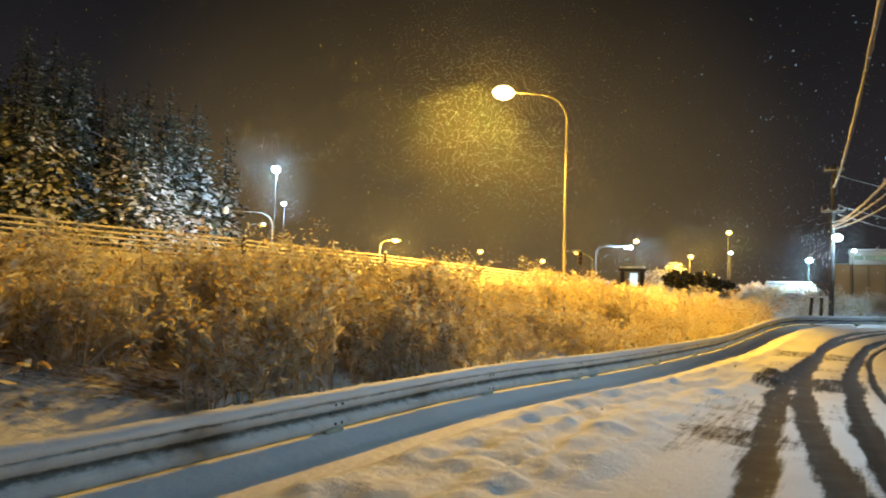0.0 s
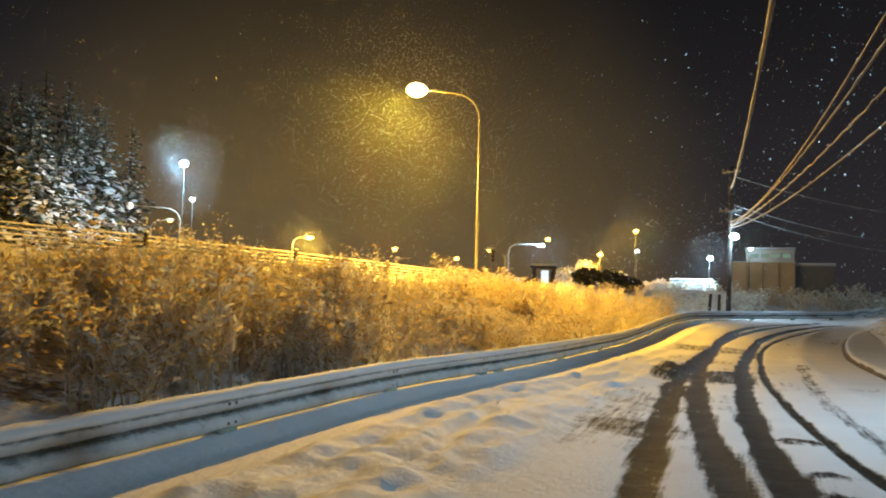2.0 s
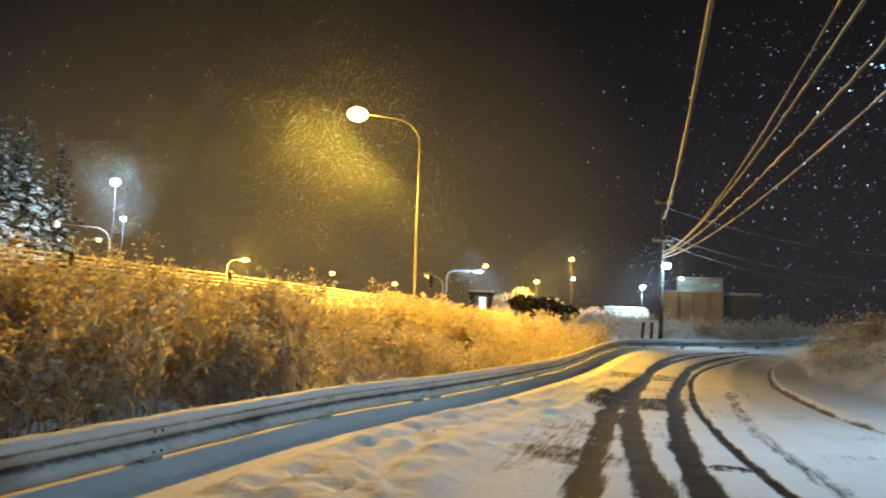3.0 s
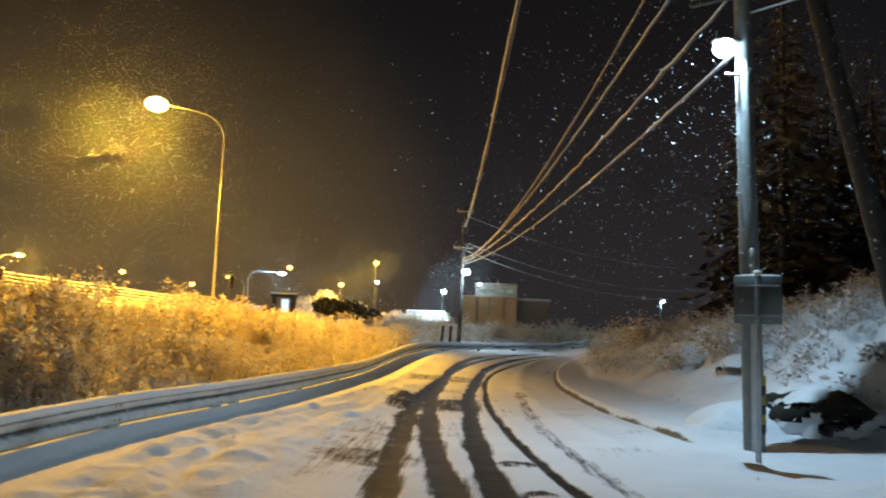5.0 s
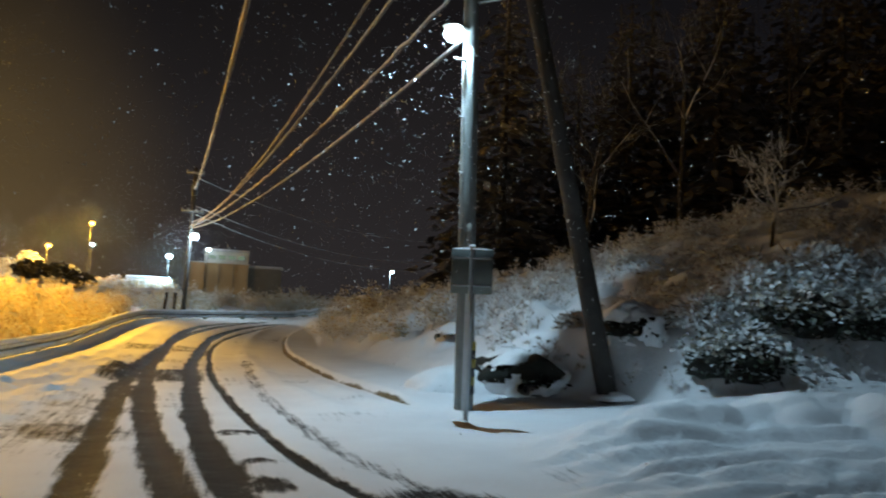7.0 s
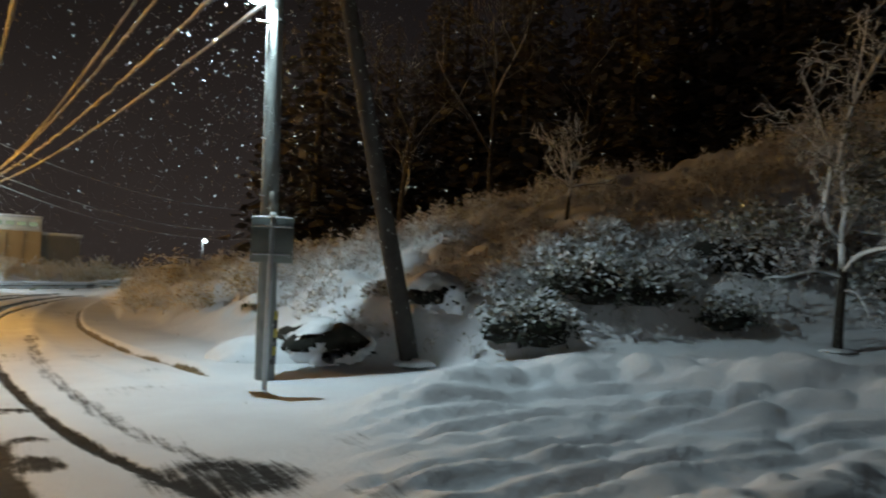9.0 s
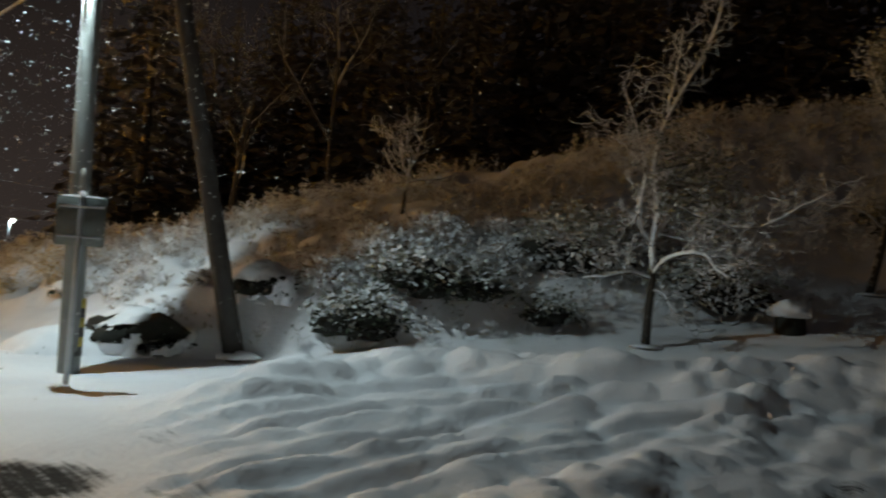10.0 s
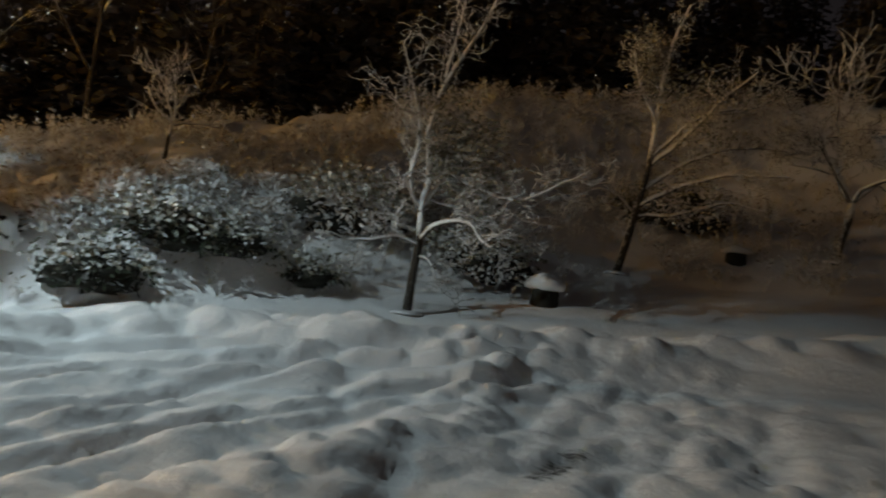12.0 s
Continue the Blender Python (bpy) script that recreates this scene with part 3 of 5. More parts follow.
    add += 0.10 * np.exp(-((kd + 0.5) / 0.25) ** 2) * fnoise(X * 2, Y * 2, 43) * (D < 0) * (k3 < 20) * sstep(5, 7, R)
    soil_c = on * 1.2 * np.exp(-((kd + 0.0) / 0.06) ** 2) * (0.5 + vnoise(X * 1.3, Y * 1.3, 44))
    # wheel tracks
    bare_c = np.zeros_like(X)
    for line, half, amount in TRACKS:
        dt, _, kt = near_line(X, Y, line)
        rag = half * (0.6 + 0.8 * fnoise(X * 0.8, Y * 0.8, 51))
        bare_c = np.maximum(bare_c, amount * (1 - sstep(rag * 0.5, rag * 1.7, dt)) * sstep(0, 4, kt))
        add -= 0.035 * amount * np.exp(-(dt / (half * 1.2)) ** 2)
    # a scraped band across the lane, a slushy spot and a trickle of melt water
    ux, uy = 0.47, 0.88
    lo, ac = (X - 7.9) * ux + (Y - 15.4) * uy, (X - 7.9) * uy - (Y - 15.4) * ux
    for mid, half_long, half_wide, amount in ((0.4, 1.7, 1.05, 0.72), (9.6, 1.6, 1.3, 0.50), (4.6, 0.8, 1.1, 0.36), (-5.2, 0.35, 1.0, 0.34)):
        ragged = np.abs(lo - mid + 0.5 * (vnoise(X * 2, Y * 2, 52) - 0.5))
        bare_c = np.maximum(bare_c, amount * (1 - sstep(half_long * 0.6, half_long * 1.2, ragged)) * (1 - sstep(half_wide * 0.85, half_wide * 1.15, np.abs(ac + 0.05))))
    bare_c = np.maximum(bare_c, 0.40 * (1 - sstep(1.5, 4.5, np.abs(lo + 6.0))) * (1 - sstep(0.3, 0.9, np.abs(ac + 0.9))))
    for px, py, pr in ((5.55, 8.3, 0.22), (4.7, 6.6, 0.24), (4.2, 5.7, 0.3)):
        bare_c = np.maximum(bare_c, 0.75 * (1 - sstep(pr * 0.4, pr * 1.4, np.hypot(X - px, Y - py) + 0.3 * (vnoise(X * 6, Y * 6, 53) - 0.5))))
    bare_c = np.maximum(bare_c, 0.62 * (1 - sstep(0.25, 0.8, np.hypot((X - 3.9) * 0.8, (Y - 9.2) * 0.55))))
    bare_c = np.maximum(bare_c, 0.72 * (1 - sstep(0.35, 0.95, np.hypot((X - 4.95), (Y - 4.2) * 0.9))))
    packed = sstep(3.0, 3.8, -D) * (kd < -0.2) * (R < 60) * (B < 62)
    bare_c = np.maximum(bare_c, packed * 0.30 * sstep(0.45, 0.8, fnoise(X * 0.9, Y * 0.9, 55)))
    bare_c = np.maximum(bare_c, 0.55 * (1 - sstep(0.10, 0.2, np.abs((X - 7.8) * 0.38 + (Y + 1.6) * 0.92))) * (1 - sstep(0.5, 1.0, np.abs((X - 7.8) * 0.92 - (Y + 1.6) * 0.38))))
    bare[close], soil[close] = bare_c, soil_c
    z = z.copy()
    z[close] += add
    # earth between the weeds
    soil += 0.55 * sstep(0.9, 3, d) * (d < 13) * (0.4 + fnoise(x * 0.6, y * 0.6, 61))
    soil += np.where(d < 0, gate * sstep(0.1, 0.4, v) * 0.36 * (0.3 + fnoise(x * 0.5, y * 0.5, 62)), 0)
    return z, bare, soil


def spread(low, high, step, reach, growth=1.09):
    """Even steps from low to high, then ever wider ones out to reach."""
    mid = list(np.arange(low, high, step))
    out, s = [], step
    a = high
    while a < reach:
        out.append(a)
        s *= growth
        a += s
    back, s, a = [], step, low - step
    while a > -reach:
        back.append(a)
        s *= growth
        a -= s
    return np.array(back[::-1] + mid + out)


gx, gy = spread(-1.5, 19, 0.07, 600, 1.06), spread(-3.5, 30, 0.08, 600, 1.07)
GX, GY = np.meshgrid(gx, gy, indexing="ij")
GZ, g_bare, g_soil = height(GX, GY, True)
ni, nj = GX.shape
gi, gj = np.meshgrid(np.arange(ni - 1), np.arange(nj - 1), indexing="ij")
ground_shape = Shape().add(np.stack([GX, GY, GZ], -1).reshape(-1, 3), np.stack([gi * nj + gj, (gi + 1) * nj + gj, (gi + 1) * nj + gj + 1, gi * nj + gj + 1], -1).reshape(-1, 4))
ground = mesh_object("ground", ground_shape, GROUND)
for attr_name, values in (("bare", g_bare), ("soil", g_soil)):
    attr = ground.data.attributes.new(attr_name, "FLOAT", "POINT")
    attr.data.foreach_set("value", values.ravel().astype(np.float32))
tagged(ground, "snow-covered road and verges with wet wheel tracks worn through", "ground", kind="structure")


def on_ground(x, y):
    return float(height(np.array([x]), np.array([y]))[0])

# ---- guard rail ----
rail_s = np.arange(len(RAIL)) * 0.25
rail_t = np.gradient(RAIL, axis=0)
rail_t /= np.linalg.norm(rail_t, axis=1, keepdims=True)
rail_z = height(RAIL[:, 0], RAIL[:, 1])


def rail_at(s):
    """Place, heading and side of the rail at s metres along it."""
    p = [np.interp(s, rail_s, c) for c in (RAIL[:, 0], RAIL[:, 1], rail_z)]
    t = np.array([np.interp(s, rail_s, rail_t[:, 0]), np.interp(s, rail_s, rail_t[:, 1])])
    return np.array(p), t, np.array([t[1], -t[0]])


def sweep(profile, s0, s1, step=0.5):
    """Draws a closed profile of (out, up) along the rail."""
    s = np.linspace(s0, s1, max(2, int((s1 - s0) / step) + 1))
    rows = []
    for q in s:
        p, t, out = rail_at(q)
        rows.append([(p[0] + out[0] * o, p[1] + out[1] * o, p[2] + h) for o, h in profile])
    k, m = len(profile), len(s)
    v = np.array(rows).reshape(-1, 3)
    i, j = np.meshgrid(np.arange(m - 1), np.arange(k), indexing="ij")
    jn = (j + 1) % k
    sh = Shape().add(v, np.stack([i * k + j, i * k + jn, (i + 1) * k + jn, (i + 1) * k + j], -1).reshape(-1, 4))
    for row in (0, m - 1):
        c = row * k
        sh.f.append(np.array([[c + a, c + k - 1 - a, c + k - 2 - a, c + a + 1] for a in range(k // 2 - 1)]))
    return sh


RAIL_LOW, RAIL_TALL = 0.13, 0.35
front = [(0.012, 0.0), (0.03, 0.006), (0.075, 0.04), (0.083, 0.06), (0.083, 0.095), (0.075, 0.115), (0.02, 0.155), (0.012, 0.175), (0.02, 0.195), (0.075, 0.235), (0.083, 0.255), (0.083, 0.29), (0.075, 0.31), (0.03, 0.344), (0.012, 0.35)]
beam_profile = [(o + 0.03, RAIL_LOW + h) for o, h in front] + [(o + 0.022, RAIL_LOW + h) for o, h in front[::-1]]
guardrail = thing("guardrail", (0, 0, 0), "weathered white steel guardrail capped with snow along the road", "guardrail")
S_POST = float(np.argmin(np.hypot(RAIL[:, 0] + 0.88, RAIL[:, 1] - 8.3)) * 0.25)
S_JOINT = float(np.argmin(np.hypot(RAIL[:, 0] - 3.33, RAIL[:, 1] - 15.0)) * 0.25)


def beam_section(a, b, swell=0.0):
    sh = sweep([(o + swell, h) for o, h in beam_profile], a, b)
    ob = part("beam", sh, BEAM, guardrail)
    across = np.tile([(h - RAIL_LOW) / RAIL_TALL for o, h in beam_profile], sh.n // len(beam_profile))
    at = ob.data.attributes.new("across", "FLOAT", "POINT")
    at.data.foreach_set("value", across.astype(np.float32))
    return ob


S_END = rail_s[-1] - 16
cuts = [S_POST - 14, S_POST - 8] + [S_POST - 2 + 4 * k for k in range(30) if S_POST - 2 + 4 * k < S_END]
for a, b in zip(cuts[:-1], cuts[1:]):
    beam_section(a + 0.004, b - 0.004)
sleeve = beam_section(S_JOINT - 0.34, S_JOINT + 0.10, 0.014)
sleeve.name = "sleeve"
tagged(sleeve, "smooth pale joint sleeve on the beam")
# snow lying on the top edge
for a, b in zip(cuts[:-1], cuts[1:]):
    m = int((b - a) / 0.12)
    s = np.linspace(a, b, m)
    rows = []
    for q in s:
        p, t, out = rail_at(q)
        thick = 0.046 + 0.020 * float(fnoise(np.array([q * 2.3]), np.array([1.0]), 71)[0]) + 0.012 * float(vnoise(np.array([q * 9.0]), np.array([2.0]), 72)[0])
        arc = [(-0.045, -0.02), (-0.05, 0.5), (-0.02, 0.95), (0.035, 1.05), (0.09, 0.85), (0.128, 0.2), (0.122, -0.55), (0.10, -0.7)]
        rows.append([(p[0] + out[0] * o, p[1] + out[1] * o, p[2] + RAIL_LOW + RAIL_TALL + 0.002 + h * thick) for o, h in arc])
    k = len(rows[0])
    i, j = np.meshgrid(np.arange(m - 1), np.arange(k), indexing="ij")
    jn = (j + 1) % k
    cap = Shape().add(np.array(rows).reshape(-1, 3), np.stack([i * k + j, i * k + jn, (i + 1) * k + jn, (i + 1) * k + j], -1).reshape(-1, 4))
    part("snow_cap", cap, SNOW, guardrail)
post_stations = [S_POST + 4 * k for k in range(-3, 24) if S_POST + 4 * k < S_END] + [S_JOINT - 0.75]
for s in post_stations:
    if abs(s - S_JOINT) < 2 and s != S_JOINT - 0.75:
        s = S_JOINT + 0.05
    p, t, out = rail_at(s)
    post = part("post", Shape().tube([(p[0] - out[0] * 0.05, p[1] - out[1] * 0.05, p[2] + h) for h in (-0.3, 0.2, 0.46, 0.475)], [0.057, 0.057, 0.057, 0.03], 12), POST, guardrail)
    turn = math.degrees(math.atan2(t[1], t[0]))
    part("bracket", Shape().box((p[0] + out[0] * 0.015, p[1] + out[1] * 0.015, p[2] + RAIL_LOW - 0.01), (0.32, 0.13, 0.17), turn, 0.02), POST, post)
    for du in (-0.06, 0.06):
        for h in (0.075, 0.175, 0.272):
            o = 0.03 + (0.012 if h == 0.175 else 0.083)
            q = p[:2] + t * du + out * o
            part("bolt", Shape().tube([(*q, p[2] + RAIL_LOW + h), (*(q + out * 0.012), p[2] + RAIL_LOW + h)], [0.017, 0.013], 6), BOLT, post)

# ---- cable fence along the upper road ----
fence_start = np.array((-15.6, 13.4))
fence_dir = np.array((0.5, 0.866))
cable_fence = thing("cable_fence", (0, 0, 0), "six-strand steel cable fence with snowy strands and dark posts", "fence")


def fence_at(s):
    p = fence_start + fence_dir * s
    return np.array([p[0], p[1], on_ground(*p)])


fence_posts = [fence_at(s) for s in np.arange(-1.65, 66, 9.65)]
for p in fence_posts:
    fence_post = part("fence_post", Shape().tube([(p[0], p[1], p[2] + h) for h in (-0.3, 0.5, 1.17, 1.2)], [0.09, 0.09, 0.085, 0.05], 8), FENCE_WOOD, cable_fence)
    part("post_snow", Shape().blob((p[0], p[1], p[2] + 1.21), (0.10, 0.10, 0.05), 3, 0.1, 6, 8), SNOW, fence_post)
for k in range(6):
    h = 0.24 + 0.165 * k
    pts = []
    for a, b in zip(fence_posts[:-1], fence_posts[1:]):
        for f in np.linspace(0, 1, 8, endpoint=False):
            q = a * (1 - f) + b * f
            pts.append((q[0] - 0.1 * 0.866, q[1] + 0.1 * 0.5, q[2] + h - 0.10 * f * (1 - f)))
    part("strand", Shape().tube(pts, 0.042, 6), CABLE, cable_fence)

# ---- street lamps ----
def arm_lamp(base, head, radius, glow, label, category="street lamp", thick=0.085, bulb=(0.42, 0.24, 0.17), group=""):
    """A pole that bends over into an arm with a lamp head at its end."""
    b, h = Vector(base), Vector(head)
    lamp = thing("street_lamp", base, label, category, group)
    reach = Vector((h.x - b.x, h.y - b.y, 0))
    n = reach.normalized()
    tall = h.z - b.z - 0.05
    pts = [(0, 0, -0.3), (0, 0, tall * 0.5), (0, 0, tall - radius)]
    for a in range(15, 91, 15):
        c = radius * (1 - math.cos(radians(a)))
        pts.append((n.x * c, n.y * c, tall - radius + radius * math.sin(radians(a)) * 0.95))
    last = reach.length - 0.1
    pts.append((n.x * last, n.y * last, tall + 0.02))
    radii = np.interp(np.arange(len(pts)), [0, 2, len(pts) - 1], [thick * 1.25, thick * 0.8, thick * 0.5])
    part("pole", Shape().tube(pts, radii, 10), PALE_PAINT, lamp)
    part("base_collar", Shape().tube([(0, 0, 0), (0, 0, 0.35), (0, 0, 0.4)], [thick * 1.7, thick * 1.6, thick * 1.2], 10), PALE_PAINT, lamp)
    turn = math.degrees(math.atan2(n.y, n.x))
    c = (reach.x, reach.y, tall + 0.06)
    housing = part("housing", Shape().box((c[0], c[1], c[2]), (0.85, 0.36, 0.14), turn, 0.06), PALE_PAINT, lamp)
    part("lens", Shape().blob((c[0] + n.x * 0.05, c[1] + n.y * 0.05, c[2] - 0.10), bulb, 1, 0.0, 9, 14), glow, housing, "glowing lamp bowl")
    part("snow_cap", Shape().blob((c[0], c[1], c[2] + 0.07), (0.36, 0.17, 0.06), 5, 0.1, 6, 10, -0.1), SNOW, housing)
    for ob in lamp.children_recursive:
        if ob.name.startswith("lens"):
            ob.visible_shadow = False
        if ob.name.startswith("housing"):
            ob.visible_shadow = False
    return lamp


def mast_lamp(base, head, glow, label, bulb=0.3, thick=0.045, group=""):
    """A straight mast with a floodlight on top."""
    lamp = thing("lamp_mast", base, label, "lamp", group)
    h = head[2] - base[2]
    bulb = bulb * 0.72
    dx, dy = head[0] - base[0], head[1] - base[1]
    part("mast", Shape().tube([(0, 0, -0.3), (0, 0, h * 0.6), (0, 0, h + 0.12)], [thick, thick * 0.8, thick * 0.6], 8), DARK_STEEL, lamp)
    part("bracket", Shape().tube([(0, 0, h + 0.06), (dx, dy - 0.12, h + 0.1)], 0.03, 6), STEEL, lamp)
    housing = part("housing", Shape().box((dx, dy - 0.12, h + 0.16), (bulb * 1.5, bulb * 1.2, 0.06), 0, 0.02), DARK_STEEL, lamp)
    housing.visible_shadow = False
    part("lens", Shape().blob((dx, dy - 0.14, h), (bulb, bulb, bulb * 0.8), 1, 0.0, 9, 14), glow, housing, "glowing lamp lens").visible_shadow = False
    return lamp


def gz2(x, y):
    return (x, y, on_ground(x, y))


arm_lamp(gz2(7.85, 43.45), (4.20, 43.34, 13.42), 1.5, SODIUM_HOT, "tall pale street lamp with a bent arm glowing orange", thick=0.058, bulb=(0.62, 0.5, 0.4))
arm_lamp(gz2(-4.75, 77.6), (-3.14, 77.28, 7.15), 0.8, SODIUM_GLOW, "lower street lamp glowing orange by the upper road", thick=0.07, group="far sodium lamps")
arm_lamp(gz2(16.3, 73.6), (19.6, 74.24, 6.95), 0.9, LED_GLOW, "bent-arm street lamp glowing white by the upper road", thick=0.07)
arm_lamp(gz2(12.76, 58.6), (11.6, 58.84, 5.3), 0.8, SODIUM_GLOW, "small bent-arm lamp with a weak warm glow", thick=0.07, bulb=(0.16, 0.14, 0.1))
arm_lamp(gz2(-15.4, 76.35), (-19.77, 75.35, 9.42), 1.3, SNOW, "snow-covered bent-arm mast with its lamp unlit", thick=0.11, bulb=(0.3, 0.3, 0.35))
arm_lamp(gz2(-18.0, 76.2), (-16.31, 76.18, 8.2), 0.8, SODIUM_GLOW, "weak orange lamp half hidden by a mast", thick=0.06, bulb=(0.2, 0.16, 0.12), group="far sodium lamps")
for x, y, z, s in ((35.70, 90.17, 10.1, 0.42), (31.72, 91.68, 7.2, 0.42), (25.6, 93.56, 9.0, 0.45), (5.43, 77.7, 6.2, 0.36), (11.67, 77.05, 5.4, 0.34)):
    mast_lamp(gz2(x, y + 0.1), (x, y, z), SODIUM_GLOW, "far street lamp glowing orange on a thin mast", s, group="far sodium lamps")
for x, y, z, s in ((-15.66, 78.43, 14.0, 0.62), (-14.35, 76.57, 10.3, 0.36), (39.98, 79.5, 6.45, 0.45), (35.99, 90.3, 7.7, 0.34), (36.18, 64.3, 6.45, 0.26), (41.97, 45.64, 4.72, 0.2)):
    mast_lamp(gz2(x, y + 0.1), (x, y, z), LED_GLOW, "floodlight glowing bluish white on a thin mast", s, group="white floodlights")

# ---- utility poles ----
def utility_pole(base, tall, label, lean=(0, 0), wide=0.17, arms=(), turn=0.0, mat=CONCRETE):
    pole = thing("utility_pole", base, label, "utility pole")
    part("shaft", Shape().tube([(lean[0] * h / tall, lean[1] * h / tall, h) for h in (-0.4, tall * 0.33, tall * 0.66, tall, tall + 0.02)], [wide, wide * 0.9, wide * 0.78, wide * 0.66, wide * 0.3], 16), mat, pole)
    for h, half in arms:
        c, s = math.cos(radians(turn)), math.sin(radians(turn))
        ox, oy = lean[0] * h / tall, lean[1] * h / tall
        arm = part("crossarm", Shape().box((ox - s * 0.17, oy + c * 0.17, h), (half * 2, 0.09, 0.09), turn, 0.012), DARK_STEEL, pole)
        part("arm_snow", Shape().box((ox - s * 0.17, oy + c * 0.17, h + 0.062), (half * 1.96, 0.085, 0.035), turn, 0.016), SNOW, arm)
        for f in (-0.92, -0.4, 0.4, 0.92):
            q = (ox - s * 0.17 + c * half * f, oy + c * 0.17 + s * half * f, h + 0.05)
            part("insulator", Shape().tube([(q[0], q[1], q[2] + a) for a in (0, 0.05, 0.06, 0.10, 0.11, 0.16, 0.19)], [0.02, 0.02, 0.05, 0.045, 0.06, 0.05, 0.02], 8), PALE_PAINT, arm)
    return pole


NEAR_POLE = (9.60, 8.22, on_ground(9.60, 8.22))
near_pole = utility_pole(NEAR_POLE, 10.6, "grey concrete utility pole with a glowing lamp standing in snow", (-0.5, -0.14), 0.155, ((6.85, 0.75), (8.2, 0.9)), 118)
for k in range(6):
    part("guard_band", Shape().tube([(0, 0, 0.25 + 0.14 * k), (0, 0, 0.39 + 0.14 * k)], [0.160, 0.159], 16), YELLOW if k % 2 else BLACK, near_pole)
part("conduit", Shape().tube([(-0.15, -0.13, -0.1), (-0.16, -0.13, 1.4), (-0.19, -0.14, 2.75), (-0.2, -0.145, 2.85)], 0.035, 8), STEEL, near_pole)
part("conduit_tip", Shape().tube([(-0.2, -0.145, 2.66), (-0.2, -0.145, 2.95), (-0.2, -0.145, 2.98)], [0.045, 0.045, 0.02], 8), PALE_PAINT, near_pole)
lx, ly, lz = 9.03 - NEAR_POLE[0], 8.22 - NEAR_POLE[1], 6.08 - NEAR_POLE[2]
part("lamp_arm", Shape().tube([(-0.24, -0.06, lz + 0.12), (lx * 0.8, ly * 0.8, lz + 0.16), (lx, ly, lz + 0.13)], 0.024, 8), STEEL, near_pole)
lamp_housing = part("lamp_housing", Shape().box((lx, ly, lz + 0.11), (0.42, 0.2, 0.08), 160, 0.03), PALE_PAINT, near_pole)
part("lamp_lens", Shape().blob((lx - 0.03, ly, lz), (0.18, 0.17, 0.15), 1, 0.0, 9, 14), LED_GLOW, lamp_housing, "glowing white lamp lens").visible_shadow = False
part("clamp_band", Shape().tube([(-0.23, -0.065, 5.66), (-0.23, -0.065, 5.72)], 0.155, 14), DARK_STEEL, near_pole)
part("step_peg", Shape().tube([(-0.35, -0.1, 5.62), (-0.60, -0.02, 5.62)], 0.022, 6), PALE_PAINT, near_pole)
for h in (2.2, 3.1, 4.0, 4.9):
    for sgn in (-1, 1):
        ox = -0.42 * h / 10.6
        part("step_bolt", Shape().tube([(ox + sgn * 0.13, -0.05, h + 0.2 * sgn), (ox + sgn * 0.25, -0.05, h + 0.2 * sgn)], 0.009, 6), STEEL, near_pole)

strut = thing("strut_pole", (12.35, 7.25, on_ground(12.35, 7.25)), "dark leaning wooden strut pole propping the utility pole", "pole")
sx, sy, sz = NEAR_POLE[0] - 0.05 - 12.35, NEAR_POLE[1] - 0.2 - 7.25, 10.2
part("shaft", Shape().tube([(sx * f, sy * f, sz * f) for f in (-0.04, 0.2, 0.45, 0.7, 0.96)], [0.185, 0.17, 0.15, 0.13, 0.11], 14), OLD_WOOD, strut)
part("foot_snow", Shape().blob((0.05, -0.05, 0.0), (0.42, 0.40, 0.13), 8, 0.15, 7, 14, -0.2), SNOW, strut)

FAR_POLE = (22.62, 42.4, on_ground(22.62, 42.4))
far_pole = utility_pole(FAR_POLE, 8.9, "distant utility pole with crossarms and a white lamp", (0.2, 0), 0.15, ((6.2, 0.62), (8.5, 0.5)), 152, OLD_WOOD)
fx, fy, fz = 22.84 - FAR_POLE[0], 42.1 - FAR_POLE[1], 5.47 - FAR_POLE[2]
part("lamp_arm", Shape().tube([(0.05, -0.1, fz + 0.1), (fx, fy, fz + 0.14)], 0.03, 6), STEEL, far_pole)
part("lamp_lens", Shape().blob((fx, fy, fz), (0.27, 0.24, 0.2), 1, 0.0, 9, 12), LED_GLOW, far_pole, "glowing white lamp lens").visible_shadow = False
part("transformer", Shape().tube([(0.25, 0.1, 7.2), (0.25, 0.1, 7.25), (0.25, 0.1, 7.9), (0.25, 0.1, 7.95)], [0.1, 0.18, 0.18, 0.08], 10), DARK_STEEL, far_pole)

# ---- overhead cables ----
def cable(a, b, sag, radius, label, group="snowy overhead cables", wave=0.0):
    a, b = np.array(a, float), np.array(b, float)
    f = np.linspace(0, 1, 70)
    pts = a[None] * (1 - f)[:, None] + b[None] * f[:, None]
    pts[:, 2] -= 4 * sag * f * (1 - f)
    if wave:
        pts[:, 2] += wave * np.sin(f * 160) * (0.4 + vnoise(f * 40, f * 0, 3))
    rad = radius * 0.78 * (0.7 + 0.7 * vnoise(f * 60, f * 0, sag * 10))
    ob = mesh_object("overhead_cable", Shape().tube(pts, rad, 7), CABLE)
    return tagged(ob, label, "cable", group)


